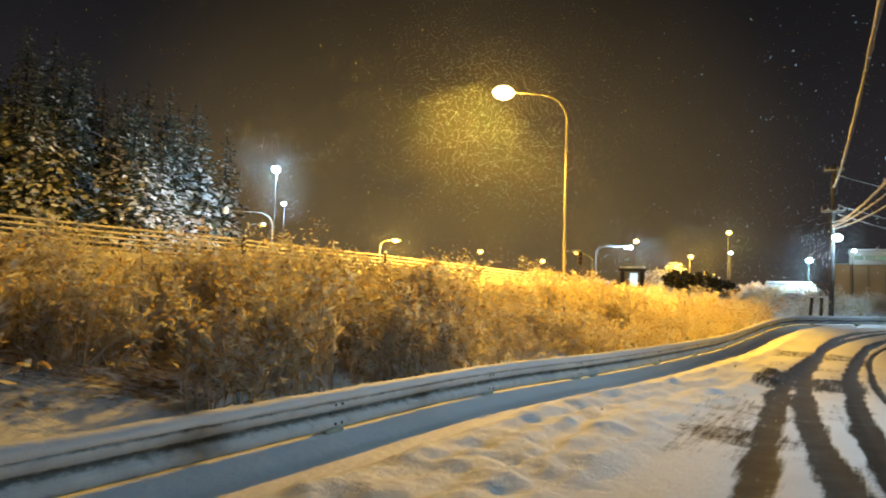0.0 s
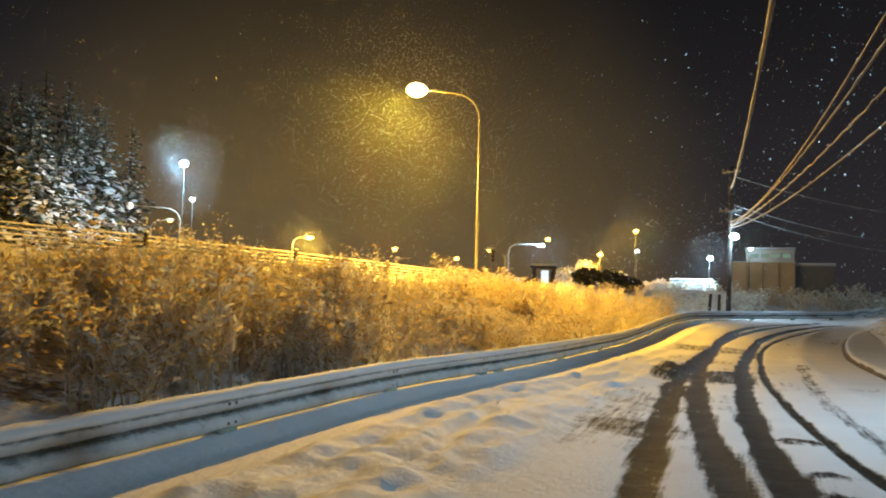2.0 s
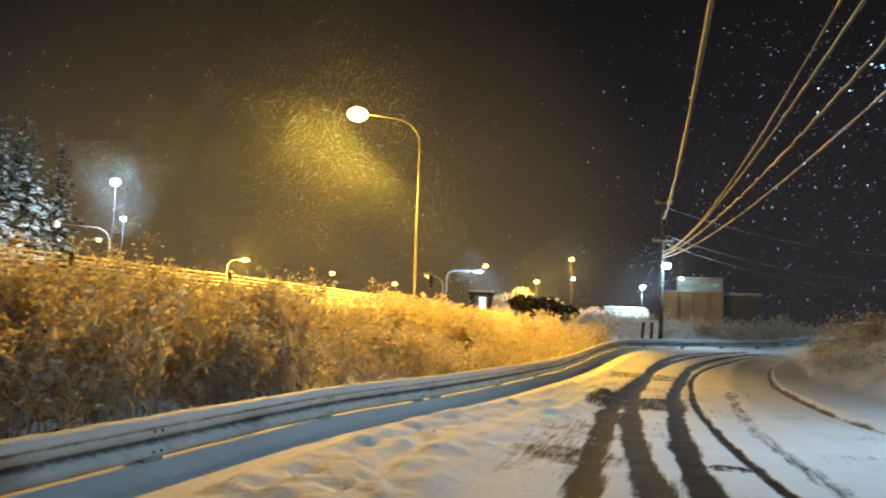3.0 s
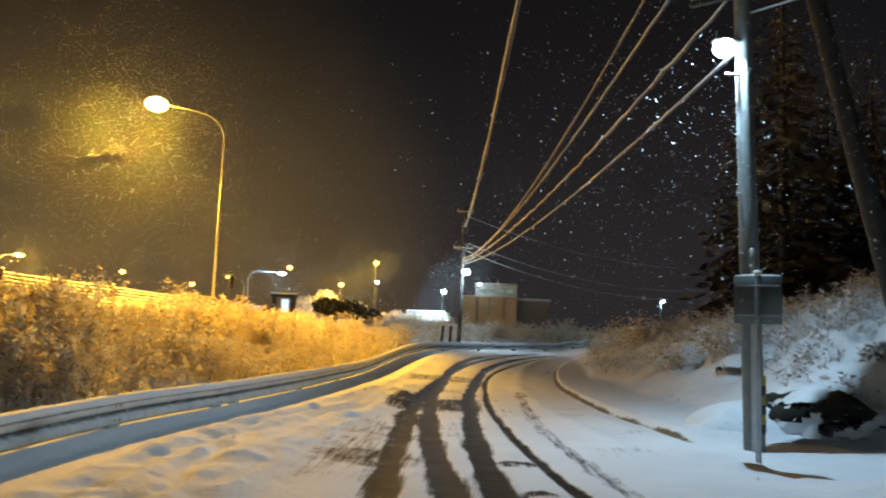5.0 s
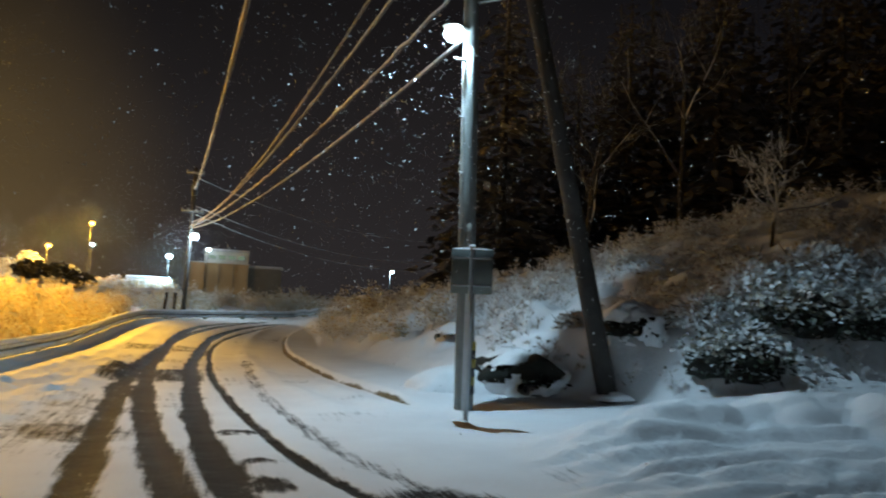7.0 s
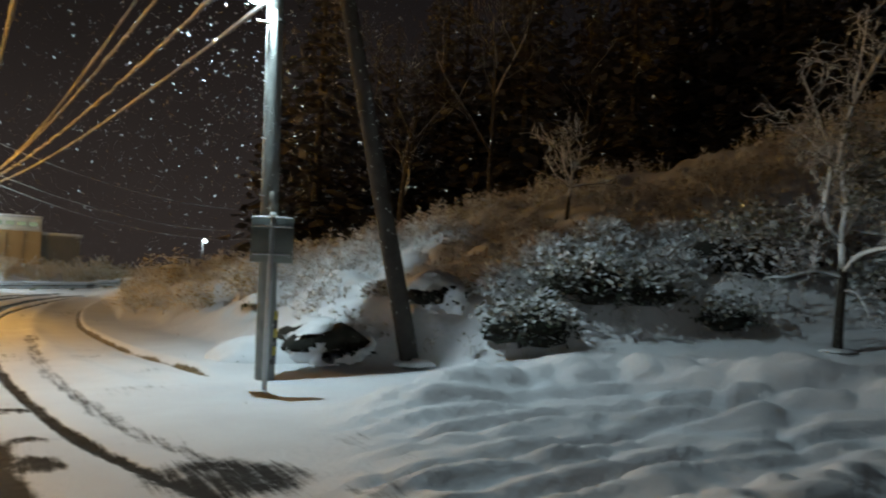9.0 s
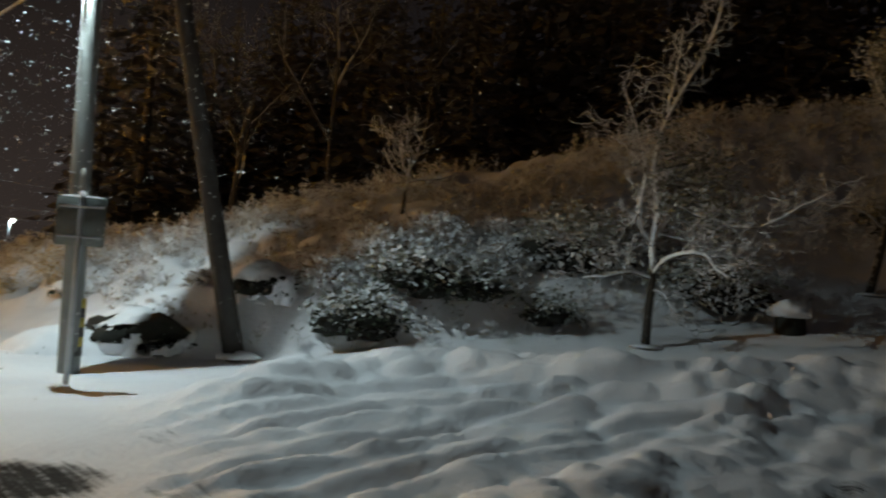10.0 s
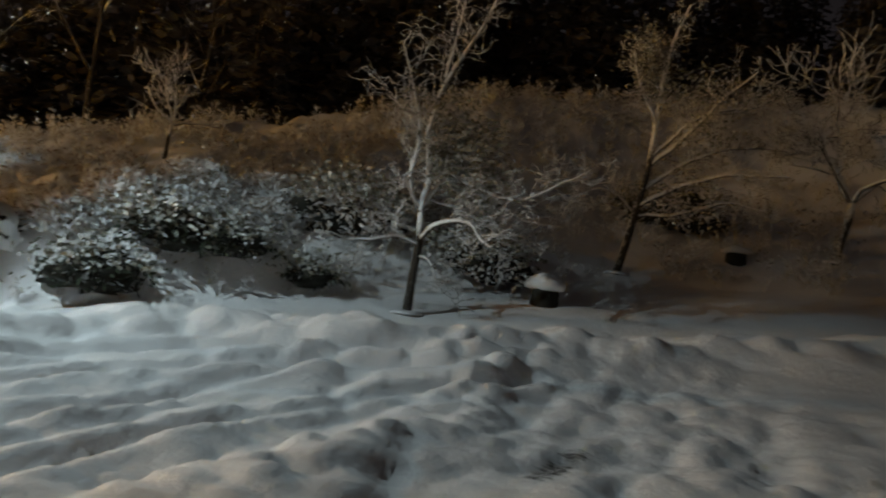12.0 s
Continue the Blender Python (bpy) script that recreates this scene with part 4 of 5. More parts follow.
cable((22.65, 42.2, 6.32), (8.85, 8.35, 8.85), 1.28, 0.034, "snow-laden overhead cable between two utility poles")
cable((22.65, 42.2, 6.14), (8.83, 8.12, 8.05), 0.88, 0.036, "snow-laden overhead cable between two utility poles", wave=0.015)
cable((22.65, 42.2, 6.06), (9.60, 8.50, 7.30), 0.68, 0.042, "lumpy snow-laden overhead cable between two utility poles", wave=0.03)
cable((22.65, 42.2, 5.96), (9.22, 8.15, 6.08), 0.63, 0.036, "lowest snow-laden cable from the near utility pole")
cable((22.75, 42.3, 8.32), (0.34, -3.0, 10.9), 1.5, 0.066, "thick snow-laden cable passing high over the road")
cable((9.2, 8.15, 6.6), (15.6, 1.5, 9.5), 0.2, 0.03, "snowy cable running from the pole toward the wooded bank")
cable((22.9, 42.2, 7.3), (47, 43.5, 6.0), 1.2, 0.022, "thin cable leading off to the lane", "thin far cables")
cable((22.9, 42.2, 6.8), (47, 43.5, 5.4), 1.3, 0.022, "thin cable leading off to the lane", "thin far cables")
cable((22.9, 42.2, 9.0), (47, 43.5, 7.6), 1.1, 0.018, "thin cable leading off to the lane", "thin far cables")

# ---- road sign seen from behind ----
SIGN = (8.55, 7.23, on_ground(8.55, 7.23))
sign = thing("road_sign", SIGN, "grey road sign on a steel post, seen from its blank back", "road sign", turn=-52)
sign_post = part("post", Shape().tube([(0, 0, -0.2), (0, 0, 2.48), (0, 0, 2.50)], [0.036, 0.036, 0.02], 12), STEEL, sign)
sign_panel = part("panel", Shape().box((0, 0.052, 2.16), (0.60, 0.018, 0.64), 0, 0.006), SIGN_BACK, sign)
for h in (1.96, 2.36):
    part("rail", Shape().box((0, 0.038, h), (0.54, 0.014, 0.035), 0, 0.004), STEEL, sign_panel)
    part("clamp", Shape().box((0, 0.0, h), (0.11, 0.085, 0.03), 0, 0.008), STEEL, sign_post)
part("panel_snow", Shape().blob((0, 0.05, 2.485), (0.30, 0.028, 0.022), 4, 0.08, 6, 16, -0.2), SNOW, sign_panel)
part("post_snow", Shape().blob((0, 0, 2.52), (0.055, 0.055, 0.04), 2, 0.08, 6, 10), SNOW, sign_post)

# ---- far buildings and road furniture ----
def pump_house():
    house = thing("pump_house", (34.95, 65.3, 1.9), "beige utility building with a pale upper storey and lit windows", "building", turn=-30.2)
    part("wall", Shape().box((2.65, 2.5, 1.45), (5.3, 5.0, 3.9), 0, 0.02), WALL, house, smooth=False)
    part("cornice", Shape().box((2.65, 2.5, 3.42), (5.4, 5.1, 0.10), 0, 0.02), WALL_PALE, house, smooth=False)
    part("plinth", Shape().box((2.65, 2.5, 0.1), (5.36, 5.06, 0.6), 0, 0.02), WALL_GREY, house, smooth=False)
    part("upper_wall", Shape().box((3.25, 2.9, 4.0), (4.0, 4.0, 1.1), 0, 0.02), WALL_PALE, house, smooth=False)
    part("roof", Shape().box((3.25, 2.9, 4.60), (4.2, 4.2, 0.10), 0, 0.02), STEEL, house, smooth=False)
    part("roof_snow", Shape().box((3.25, 2.9, 4.71), (4.1, 4.1, 0.12), 0, 0.05), SNOW, house)
    part("vent", Shape().tube([(3.4, 2.6, 4.6), (3.4, 2.6, 5.1), (3.4, 2.6, 5.12)], [0.12, 0.12, 0.05], 8), STEEL, house)
    for k in range(4):
        window = part("window_frame", Shape().box((1.95 + 0.88 * k, 0.88, 4.02), (0.78, 0.06, 0.46), 0, 0.01), STEEL, house, smooth=False)
        part("pane", Shape().box((1.95 + 0.88 * k, 0.85, 4.02), (0.66, 0.03, 0.34), 0, 0.004), ROOM_GLOW, window, "dimly lit greenish pane", smooth=False)
    part("annex_wall", Shape().box((6.85, 3.1, 1.35), (3.05, 4.4, 3.6), 0, 0.02), WALL_GREY, house, smooth=False)
    part("annex_roof", Shape().box((6.9, 3.1, 3.22), (3.3, 4.7, 0.14), 0, 0.03), WALL_PALE, house, smooth=False)
    part("annex_snow", Shape().box((6.9, 3.1, 3.34), (3.2, 4.6, 0.10), 0, 0.04), SNOW, house)
    for k in range(5):
        part("downpipe" if k in (0, 4) else "wall_joint", Shape().box((0.05 + 1.3 * k, -0.03, 1.6), (0.06, 0.06, 3.4), 0, 0.01), WALL_GREY, house, smooth=False)
    return house


pump_house()


def white_hut():
    hut = thing("white_hut", (39.6, 83.1, on_ground(39.6, 83.1)), "low white hut with a flat snowy roof under a floodlight", "building", turn=-26)
    part("wall", Shape().box((0, 0, 0.75), (4.4, 3.0, 1.9), 0, 0.03), WHITE_WALL, hut, smooth=False)
    part("roof", Shape().box((0, 0, 1.76), (4.7, 3.3, 0.12), 0, 0.03), STEEL, hut, smooth=False)
    part("roof_snow", Shape().box((0, 0, 1.90), (4.6, 3.2, 0.16), 0, 0.07), SNOW, hut)
    part("door", Shape().box((0.9, -1.51, 0.65), (0.85, 0.06, 1.6), 0, 0.01), STEEL, hut, smooth=False)


white_hut()


def roofed_booth():
    booth = thing("roofed_booth", (17.2, 63.7, on_ground(17.2, 63.7)), "small dark roofed booth with a lit white pane", "booth", turn=-15)
    for x in (-0.78, 0.78):
        for y in (-0.6, 0.6):
            part("post", Shape().box((x, y, 0.85), (0.34, 0.34, 1.9), 0, 0.04), OLD_WOOD, booth)
    part("roof", Shape().box((0, 0, 1.92), (2.25, 1.9, 0.26), 0, 0.08), OLD_WOOD, booth)
    part("roof_snow", Shape().box((0, 0, 2.10), (2.1, 1.8, 0.12), 0, 0.05), SNOW, booth)
    part("pane", Shape().box((0.12, 0.55, 1.1), (0.62, 0.05, 1.15), 0, 0.01), HUT_GLOW, booth, "bright white lit pane", smooth=False)
    part("back_board", Shape().box((0.0, 0.62, 0.3), (1.3, 0.05, 0.7), 0, 0.01), OLD_WOOD, booth, smooth=False)


roofed_booth()
signal = thing("traffic_signal", gz2(11.72, 58.5), "dark unlit three-lamp traffic signal on a slim post", "traffic signal")
sig_h = 5.2 - on_ground(11.72, 58.5)
part("post", Shape().tube([(0, 0, -0.3), (0, 0, sig_h - 0.9), (0, 0, sig_h + 0.05)], [0.06, 0.055, 0.04], 8), DARK_STEEL, signal)
part("head", Shape().box((0, -0.1, sig_h - 0.45), (0.36, 0.22, 1.05), 0, 0.08), DARK_STEEL, signal)
for k in range(3):
    part("signal_lens", Shape().tube([(0, -0.2, sig_h - 0.13 - 0.32 * k), (0, -0.24, sig_h - 0.13 - 0.32 * k)], [0.13, 0.11], 12), RED_GLASS, signal)
    part("visor", Shape().box((0, -0.27, sig_h + 0.01 - 0.32 * k), (0.3, 0.16, 0.03), 0, 0.01), DARK_STEEL, signal)
for x, y, tilt in ((19.85, 39.3, 0.12), (20.3, 39.05, 0.05)):
    stake = thing("leaning_stake", gz2(x, y), "dark leaning stake behind the guardrail", "stake", "leaning stakes")
    part("shaft", Shape().tube([(0, 0, -0.4), (tilt * 0.6, 0, 0.7), (tilt * 1.2, 0, 1.45), (tilt * 1.2, 0, 1.47)], [0.09, 0.085, 0.08, 0.04], 8), OLD_WOOD, stake)
    part("snow_cap", Shape().blob((tilt * 1.2, 0, 1.5), (0.09, 0.09, 0.05), 2, 0.1, 6, 8), SNOW, stake)
pillar = thing("stone_pillar", gz2(20.2, 23.0), "old stone gate pillar with a wide cap and snow", "pillar")
part("shaft", Shape().box((0, 0, 0.35), (0.5, 0.5, 1.1), 20, 0.05), STONE, pillar)
part("cap", Shape().box((0, 0, 0.95), (0.75, 0.75, 0.13), 20, 0.04), STONE, pillar)
part("snow", Shape().blob((0, 0, 1.02), (0.38, 0.38, 0.1), 3, 0.1, 7, 14, -0.1), SNOW, pillar)
for x, y, s in ((-26.7, 73.2, 0.26), (-22.08, 74.7, 0.36), (-21.4, 74.9, 0.24), (-18.2, 75.6, 0.24), (-14.2, 76.0, 0.2), (-8.6, 77.2, 0.2)):
    g = on_ground(x, y)
    bollard = thing("bollard_light", (x, y, g), "low post with a bright white light in the snowy yard", "lamp", "yard lights")
    part("post", Shape().tube([(0, 0, -0.3), (0, 0, 1.5), (0, 0, 1.55)], [0.09, 0.08, 0.03], 8), STEEL, bollard)
    part("lens", Shape().blob((0, -0.05, 1.75), (s * 1.3, s * 0.7, s * 0.6), 2, 0.05, 7, 10), LED_GLOW, bollard)

# ---- plants ----
def quads(sh, centres, u, v):
    """Adds one four-cornered leaf for each centre with half axes u and v."""
    n = len(centres)
    p = np.stack([centres - u - v * 0.35, centres + u * 0.2 - v, centres + u + v * 0.35, centres - u * 0.2 + v], 1).reshape(-1, 3)
    sh.add(p, np.arange(4 * n).reshape(-1, 4))


def unit(a):
    return a / (np.linalg.norm(a, axis=-1, keepdims=True) + 1e-9)


def weed(seed, tall=1.2, wide=0.5, stems=7, leaves=26, leaf=0.05, slim=0.17, twigs=2):
    """A fan of arching dry stalks, feathered with narrow leaves and nodding plumes."""
    rng = np.random.RandomState(seed)
    sh = Shape()
    for k in range(stems):
        a = rng.rand() * 6.283
        out = np.array([math.cos(a), math.sin(a), 0]) * wide * (0.15 + 1.1 * rng.rand())
        h = tall * (0.35 + 0.75 * rng.rand() ** 0.7)
        t = np.linspace(0, 1, 6)
        start = rng.randn(3) * 0.14 * np.array([1, 1, 0])
        nod = 0.25 + 0.45 * rng.rand()
        pts = start + out * (t ** 1.5)[:, None] + np.array([0, 0, 1]) * (h * (t * (1 + nod) - nod * t ** 3))[:, None] + rng.randn(6, 3) * 0.02 * t[:, None]
        sh.tube(pts, np.linspace(0.010, 0.005, 6), 3, caps=False)
        for q in range(twigs):
            w = 0.3 + 0.55 * rng.rand()
            c0 = np.array([np.interp(w, t, pts[:, i]) for i in range(3)])
            sd = unit(rng.randn(3) * np.array([1, 1, 0.3]) + np.array([0, 0, 0.7])) * h * (0.16 + 0.14 * rng.rand())
            sh.tube([c0, c0 + sd * 0.6, c0 + sd + np.array([0, 0, -0.2]) * h * 0.12], [0.006, 0.004, 0.003], 3, caps=False)
        m = leaves
        f = 0.06 + 0.94 * rng.rand(m) ** 0.8
        c = np.stack([np.interp(f, t, pts[:, i]) for i in range(3)], -1)
        along = unit(np.stack([np.interp(f, t, np.gradient(pts[:, i])) for i in range(3)], -1))
        side = unit(rng.randn(m, 3) * np.array([1, 1, 0.5]))
        plume = f > 0.72
        size = leaf * (0.55 + 0.9 * rng.rand(m))[:, None] * np.where(plume, 0.75, 1.25)[:, None]
        u = unit(along * np.where(plume, 0.5, 0.9)[:, None] + side * 0.9 + np.array([0, 0, -0.15])) * size
        c = c + u * 0.85
        v = unit(np.cross(u, rng.randn(m, 3))) * size * np.where(plume, 0.42, slim)[:, None]
        quads(sh, c, u, v)
    return sh


def compact(sh):
    """Vertices and quads of a shape as two arrays."""
    return np.concatenate(sh.v), np.concatenate(sh.f)


def scatter(name, kinds, places, mat, label, category):
    """Many plants joined into one mesh that nobody could count."""
    sh = Shape()
    rng = np.random.RandomState(len(places))
    for x, y, z, s in places:
        v, f = kinds[rng.randint(len(kinds))]
        a = rng.rand() * 6.283
        c, d = math.cos(a), math.sin(a)
        w = s * (0.85 + 0.3 * rng.rand())
        sh.add(np.stack([(v[:, 0] * c - v[:, 1] * d) * w + x, (v[:, 0] * d + v[:, 1] * c) * w + y, v[:, 2] * s + z - 0.03], -1), f)
    ob = mesh_object(name, sh, mat, smooth=False)
    return tagged(ob, label, category, kind="stuff")


weeds_fine = [compact(weed(k, 1.2, 0.62, 15, 32, 0.050, 0.17, 2)) for k in range(7)]
weeds_coarse = [compact(weed(20 + k, 1.15, 0.65, 12, 24, 0.066, 0.18, 1)) for k in range(5)]
rng = np.random.RandomState(5)


def embankment_places(count, s_low, s_high, d_low, d_high):
    s = s_low + (s_high - s_low) * rng.rand(count)
    d = d_low + (d_high - d_low) * rng.rand(count) ** 0.9
    k = np.clip((s / 0.25).astype(int), 0, len(RAIL) - 1)
    x = RAIL[k, 0] - rail_t[k, 1] * d
    y = RAIL[k, 1] + rail_t[k, 0] * d
    clump = fnoise(x * 0.55, y * 0.55, 81)
    keep = clump > np.where(d < 3.6, np.where(y > 11.5, 0.36, 0.45), 0.38)
    x, y, d, clump = x[keep], y[keep], d[keep], clump[keep]
    z = height(x, y)
    size = (0.25 + 1.6 * clump) * (0.7 + 0.5 * rng.rand(len(x))) * np.where(d > 10.5, 0.30, np.where(d > 8.0, 0.46, 0.92))
    return list(zip(x, y, z, size))


near_weeds = embankment_places(860, S_POST - 9, S_POST + 12, 1.3, 13.6)
far_weeds = embankment_places(1000, S_POST + 12, S_POST + 34, 0.7, 13.6)
far_weeds = [(x, y, z, s * 0.82) for x, y, z, s in far_weeds]
farther = embankment_places(420, S_POST + 34, S_POST + 70, 1.5, 16)
scatter("weed_thicket", weeds_fine, near_weeds, WEED, "dense snow-dusted dry weeds on the embankment", "weeds")
scatter("weed_thicket", weeds_coarse, far_weeds, WEED, "dense frosted weeds glowing under the orange lamp", "weeds")
scatter("weed_thicket", weeds_coarse, farther, WEED, "dark snowy weeds beyond the bend", "weeds")


def grow(sh, rng, p, d, length, radius, depth, tips, up=0.12, spread_angle=0.9, gnarl=0.22, kids=(3, 5), taper=0.55, thin=0.004):
    """One limb and its side limbs, thinner at each step."""
    n = 5
    pts, q, dd = [p], p.copy(), d.copy()
    for k in range(n):
        dd = unit(dd + rng.randn(3) * gnarl + np.array([0, 0, up]))
        q = q + dd * length / n
        pts.append(q.copy())
    rad = np.maximum(np.linspace(radius, radius * taper, n + 1), thin)
    sh.tube(pts, rad, 7 if depth > 2 else (5 if depth > 0 else 4), caps=False)
    pts = np.array(pts)
    if depth == 0:
        tips.append(pts[-1])
        return
    for k in range(rng.randint(kids[0], kids[1] + 1)):
        f = 0.3 + 0.7 * (k + rng.rand()) / kids[1]
        f = min(f, 1.0)
        c = np.array([np.interp(f * n, np.arange(n + 1), pts[:, i]) for i in range(3)])
        side = unit(np.cross(dd, rng.randn(3)))
        nd = unit(dd * (1 - 0.45 * spread_angle) + side * spread_angle)
        grow(sh, rng, c, nd, length * (0.5 + 0.28 * rng.rand()), radius * taper * (0.55 + 0.3 * rng.rand()), depth - 1, tips, up, spread_angle, gnarl, kids, taper, thin)


def fruit_tree(place, seed, tall, label, trunk=1.75, radius=0.11, leafy=True, lean=(0.1, 0.0), low=True, dist_depth=4):
    r = np.random.RandomState(seed)
    tree = thing("bare_tree", place, label, "tree")
    trunk_shape, limbs, tips = Shape(), Shape(), []
    top = np.array([lean[0], lean[1], trunk])
    trunk_shape.tube([(0, 0, -0.3), (0.0, 0, 0.0), top * 0.35 + r.randn(3) * 0.02, top * 0.7 + r.randn(3) * 0.02, top], [radius * 1.5, radius * 1.15, radius, radius * 0.92, radius * 0.9], 10)
    part("trunk", trunk_shape, BARK, tree)
    for k, a in enumerate((0.3, 2.0, 3.9, 5.2)):
        d = unit(np.array([math.cos(a) * 0.75, math.sin(a) * 0.75, 0.85 + 0.3 * r.rand()]))
        grow(limbs, r, top, d, (tall - trunk) * (0.42 + 0.12 * r.rand()), radius * 0.62, dist_depth, tips, 0.03, 0.95, 0.26, (3, 4), 0.55, 0.011)
    grow(limbs, r, top, unit(np.array([0.25, 0.05, 1.0])), (tall - trunk) * 0.6, radius * 0.6, 3, tips, 0.08, 0.7, 0.2, (4, 5), 0.4, 0.012)
    if low:
        for a, h in ((1.4, 0.62), (4.5, 0.62), (4.9, 0.8), (1.8, 0.78)):
            d = unit(np.array([math.cos(a), math.sin(a), 0.35]))
            grow(limbs, r, top * h, d, tall * 0.22, radius * 0.5, 3, tips, -0.04, 0.85, 0.2, (3, 4), 0.6, 0.011)
    part("crown", limbs, TWIG, tree, "gnarled branches lined with snow")
    if leafy:
        fol = Shape()
        tp = np.array(tips)
        pick = tp[(tp[:, 2] > tall * 0.34) & (tp[:, 2] < tall * 0.8)]
        pick = pick[(r.rand(len(pick)) < 0.75) & (pick[:, 1] < 0.6)]
        for c in pick:
            m = 9
            cc = c + r.randn(m, 3) * 0.07
            u = unit(r.randn(m, 3) * np.array([1, 1, 0.4]) + np.array([0, 0, -0.3])) * (0.022 + 0.02 * r.rand(m))[:, None]
            quads(fol, cc, u, unit(np.cross(u, r.randn(m, 3))) * 0.015)
        part("foliage", fol, BRUSH, tree, "withered leaves bent under snow", smooth=False)
    part("foot_snow", Shape().blob((0, 0, 0.0), (0.3, 0.3, 0.07), seed, 0.15, 6, 12, -0.2), SNOW, tree)
    return tree


def limb_tree(place, seed, label, trunk, trunk_radius, limbs, clumps):
    """A tree with its main limbs drawn one by one as (along -y, up) bends, twigs growing from them and clumps of snowy leaves."""
    r = np.random.RandomState(seed)
    tree = thing("bare_tree", place, label, "tree")

    def bent(points, deep):
        return np.array([(deep * k * 0.3 + r.randn() * 0.03, -a, h) for k, (a, h) in enumerate(points)])

    t = bent(trunk, 0.0)
    part("trunk", Shape().tube(np.vstack([[0, 0, -0.3], t]), np.linspace(trunk_radius * 1.35, trunk_radius * 0.8, len(t) + 1), 10), BARK, tree)
    snow_line = Shape()
    for points, radius, deep in limbs:
        line = curve_points(bent(points, deep), 0.12)
        sh, tips = Shape(), []
        rad = np.linspace(radius, max(0.012, radius * 0.35), len(line))
        line = line + fnoise(np.arange(len(line))[:, None] * 0.5, np.array([[1.0, 2.0, 3.0]]) * 3.3, seed)[:, :] * 0.06 - 0.03
        sh.tube(line, rad, 7, caps=False)
        snow_line.tube(line[2:] + np.array([0, 0, 1]) * rad[2:, None] * 0.75, rad[2:] * 0.62 + 0.006, 5, caps=False)
        for k in range(3, len(line)):
            heading = unit(line[k] - line[k - 1])
            side = unit(np.cross(heading, r.randn(3)))
            grow(sh, r, line[k], unit(heading * 0.6 + side * 0.9), 0.3 + 0.4 * r.rand(), max(0.010, rad[k] * 0.4), 2, tips, 0.03, 0.9, 0.3, (2, 3), 0.6, 0.0085)
        part("limb", sh, TWIG, tree, "gnarled branch lined with snow")
    part("snow_lining", snow_line, SNOW, tree, "snow lying along the limbs")
    for (a, h), size, count in clumps:
        fol = Shape()
        c = np.array([0.1, -a, h]) + r.randn(count, 3) * np.array([size * 0.6, size * 0.5, size * 0.5])
        c += 0.25 * size * np.sin(c[:, [1, 2, 0]] * 9.0)
        u = unit(r.randn(count, 3) * np.array([1, 1, 0.5]) + np.array([0, 0, -0.3])) * (0.035 + 0.035 * r.rand(count))[:, None]
        quads(fol, c, u, unit(np.cross(u, r.randn(count, 3))) * 0.03)
        part("foliage", fol, EVERGREEN_FROST, tree, "grey-green leaves bent under snow", smooth=False)
    part("foot_snow", Shape().blob((0, 0, 0.0), (0.3, 0.3, 0.06), seed, 0.15, 6, 12, -0.2), SNOW, tree)
    return tree


limb_tree(gz2(14.75, 0.42), 4, "bare fruit tree with snow-lined limbs and a tuft of leaves", [(0.0, 0.0), (0.03, 0.7), (0.08, 1.3), (0.04, 1.87)], 0.068, [
    ([(0.04, 1.8), (0.10, 2.5), (0.0, 3.2), (0.2, 4.2), (0.55, 4.9), (0.95, 5.8), (1.05, 6.4)], 0.06, 0.2),
    ([(0.2, 4.2), (0.3, 4.9), (0.42, 5.7)], 0.03, -0.3),
    ([(0.04, 1.8), (-0.2, 2.3), (-0.12, 3.2), (-0.35, 4.0), (-0.6, 4.7)], 0.05, -0.4),
    ([(-0.12, 3.2), (-0.5, 3.6), (-0.9, 3.9)], 0.025, 0.3),
    ([(0.04, 1.85), (0.35, 2.4), (0.8, 2.75), (1.2, 3.3)], 0.055, 0.6),
    ([(0.5, 2.5), (1.0, 2.3), (1.7, 2.15), (2.4, 2.5), (2.9, 2.8)], 0.035, -0.5),
    ([(0.1, 1.2), (-0.3, 1.32), (-0.75, 1.2), (-1.2, 1.15)], 0.04, -0.5),
    ([(0.08, 1.3), (0.35, 1.6), (0.85, 1.68), (1.1, 1.45), (1.35, 1.25)], 0.05, -0.6),
    ([(0.06, 1.0), (0.28, 0.98), (0.42, 0.7), (0.6, 0.42)], 0.035, -0.3),
    ([(0.2, 2.0), (0.8, 1.9), (1.4, 1.6), (1.9, 1.5)], 0.03, 0.6),
], [((0.55, 3.3), 0.55, 700), ((0.95, 2.9), 0.6, 800), ((1.1, 2.3), 0.5, 500), ((0.3, 2.8), 0.5, 500)])
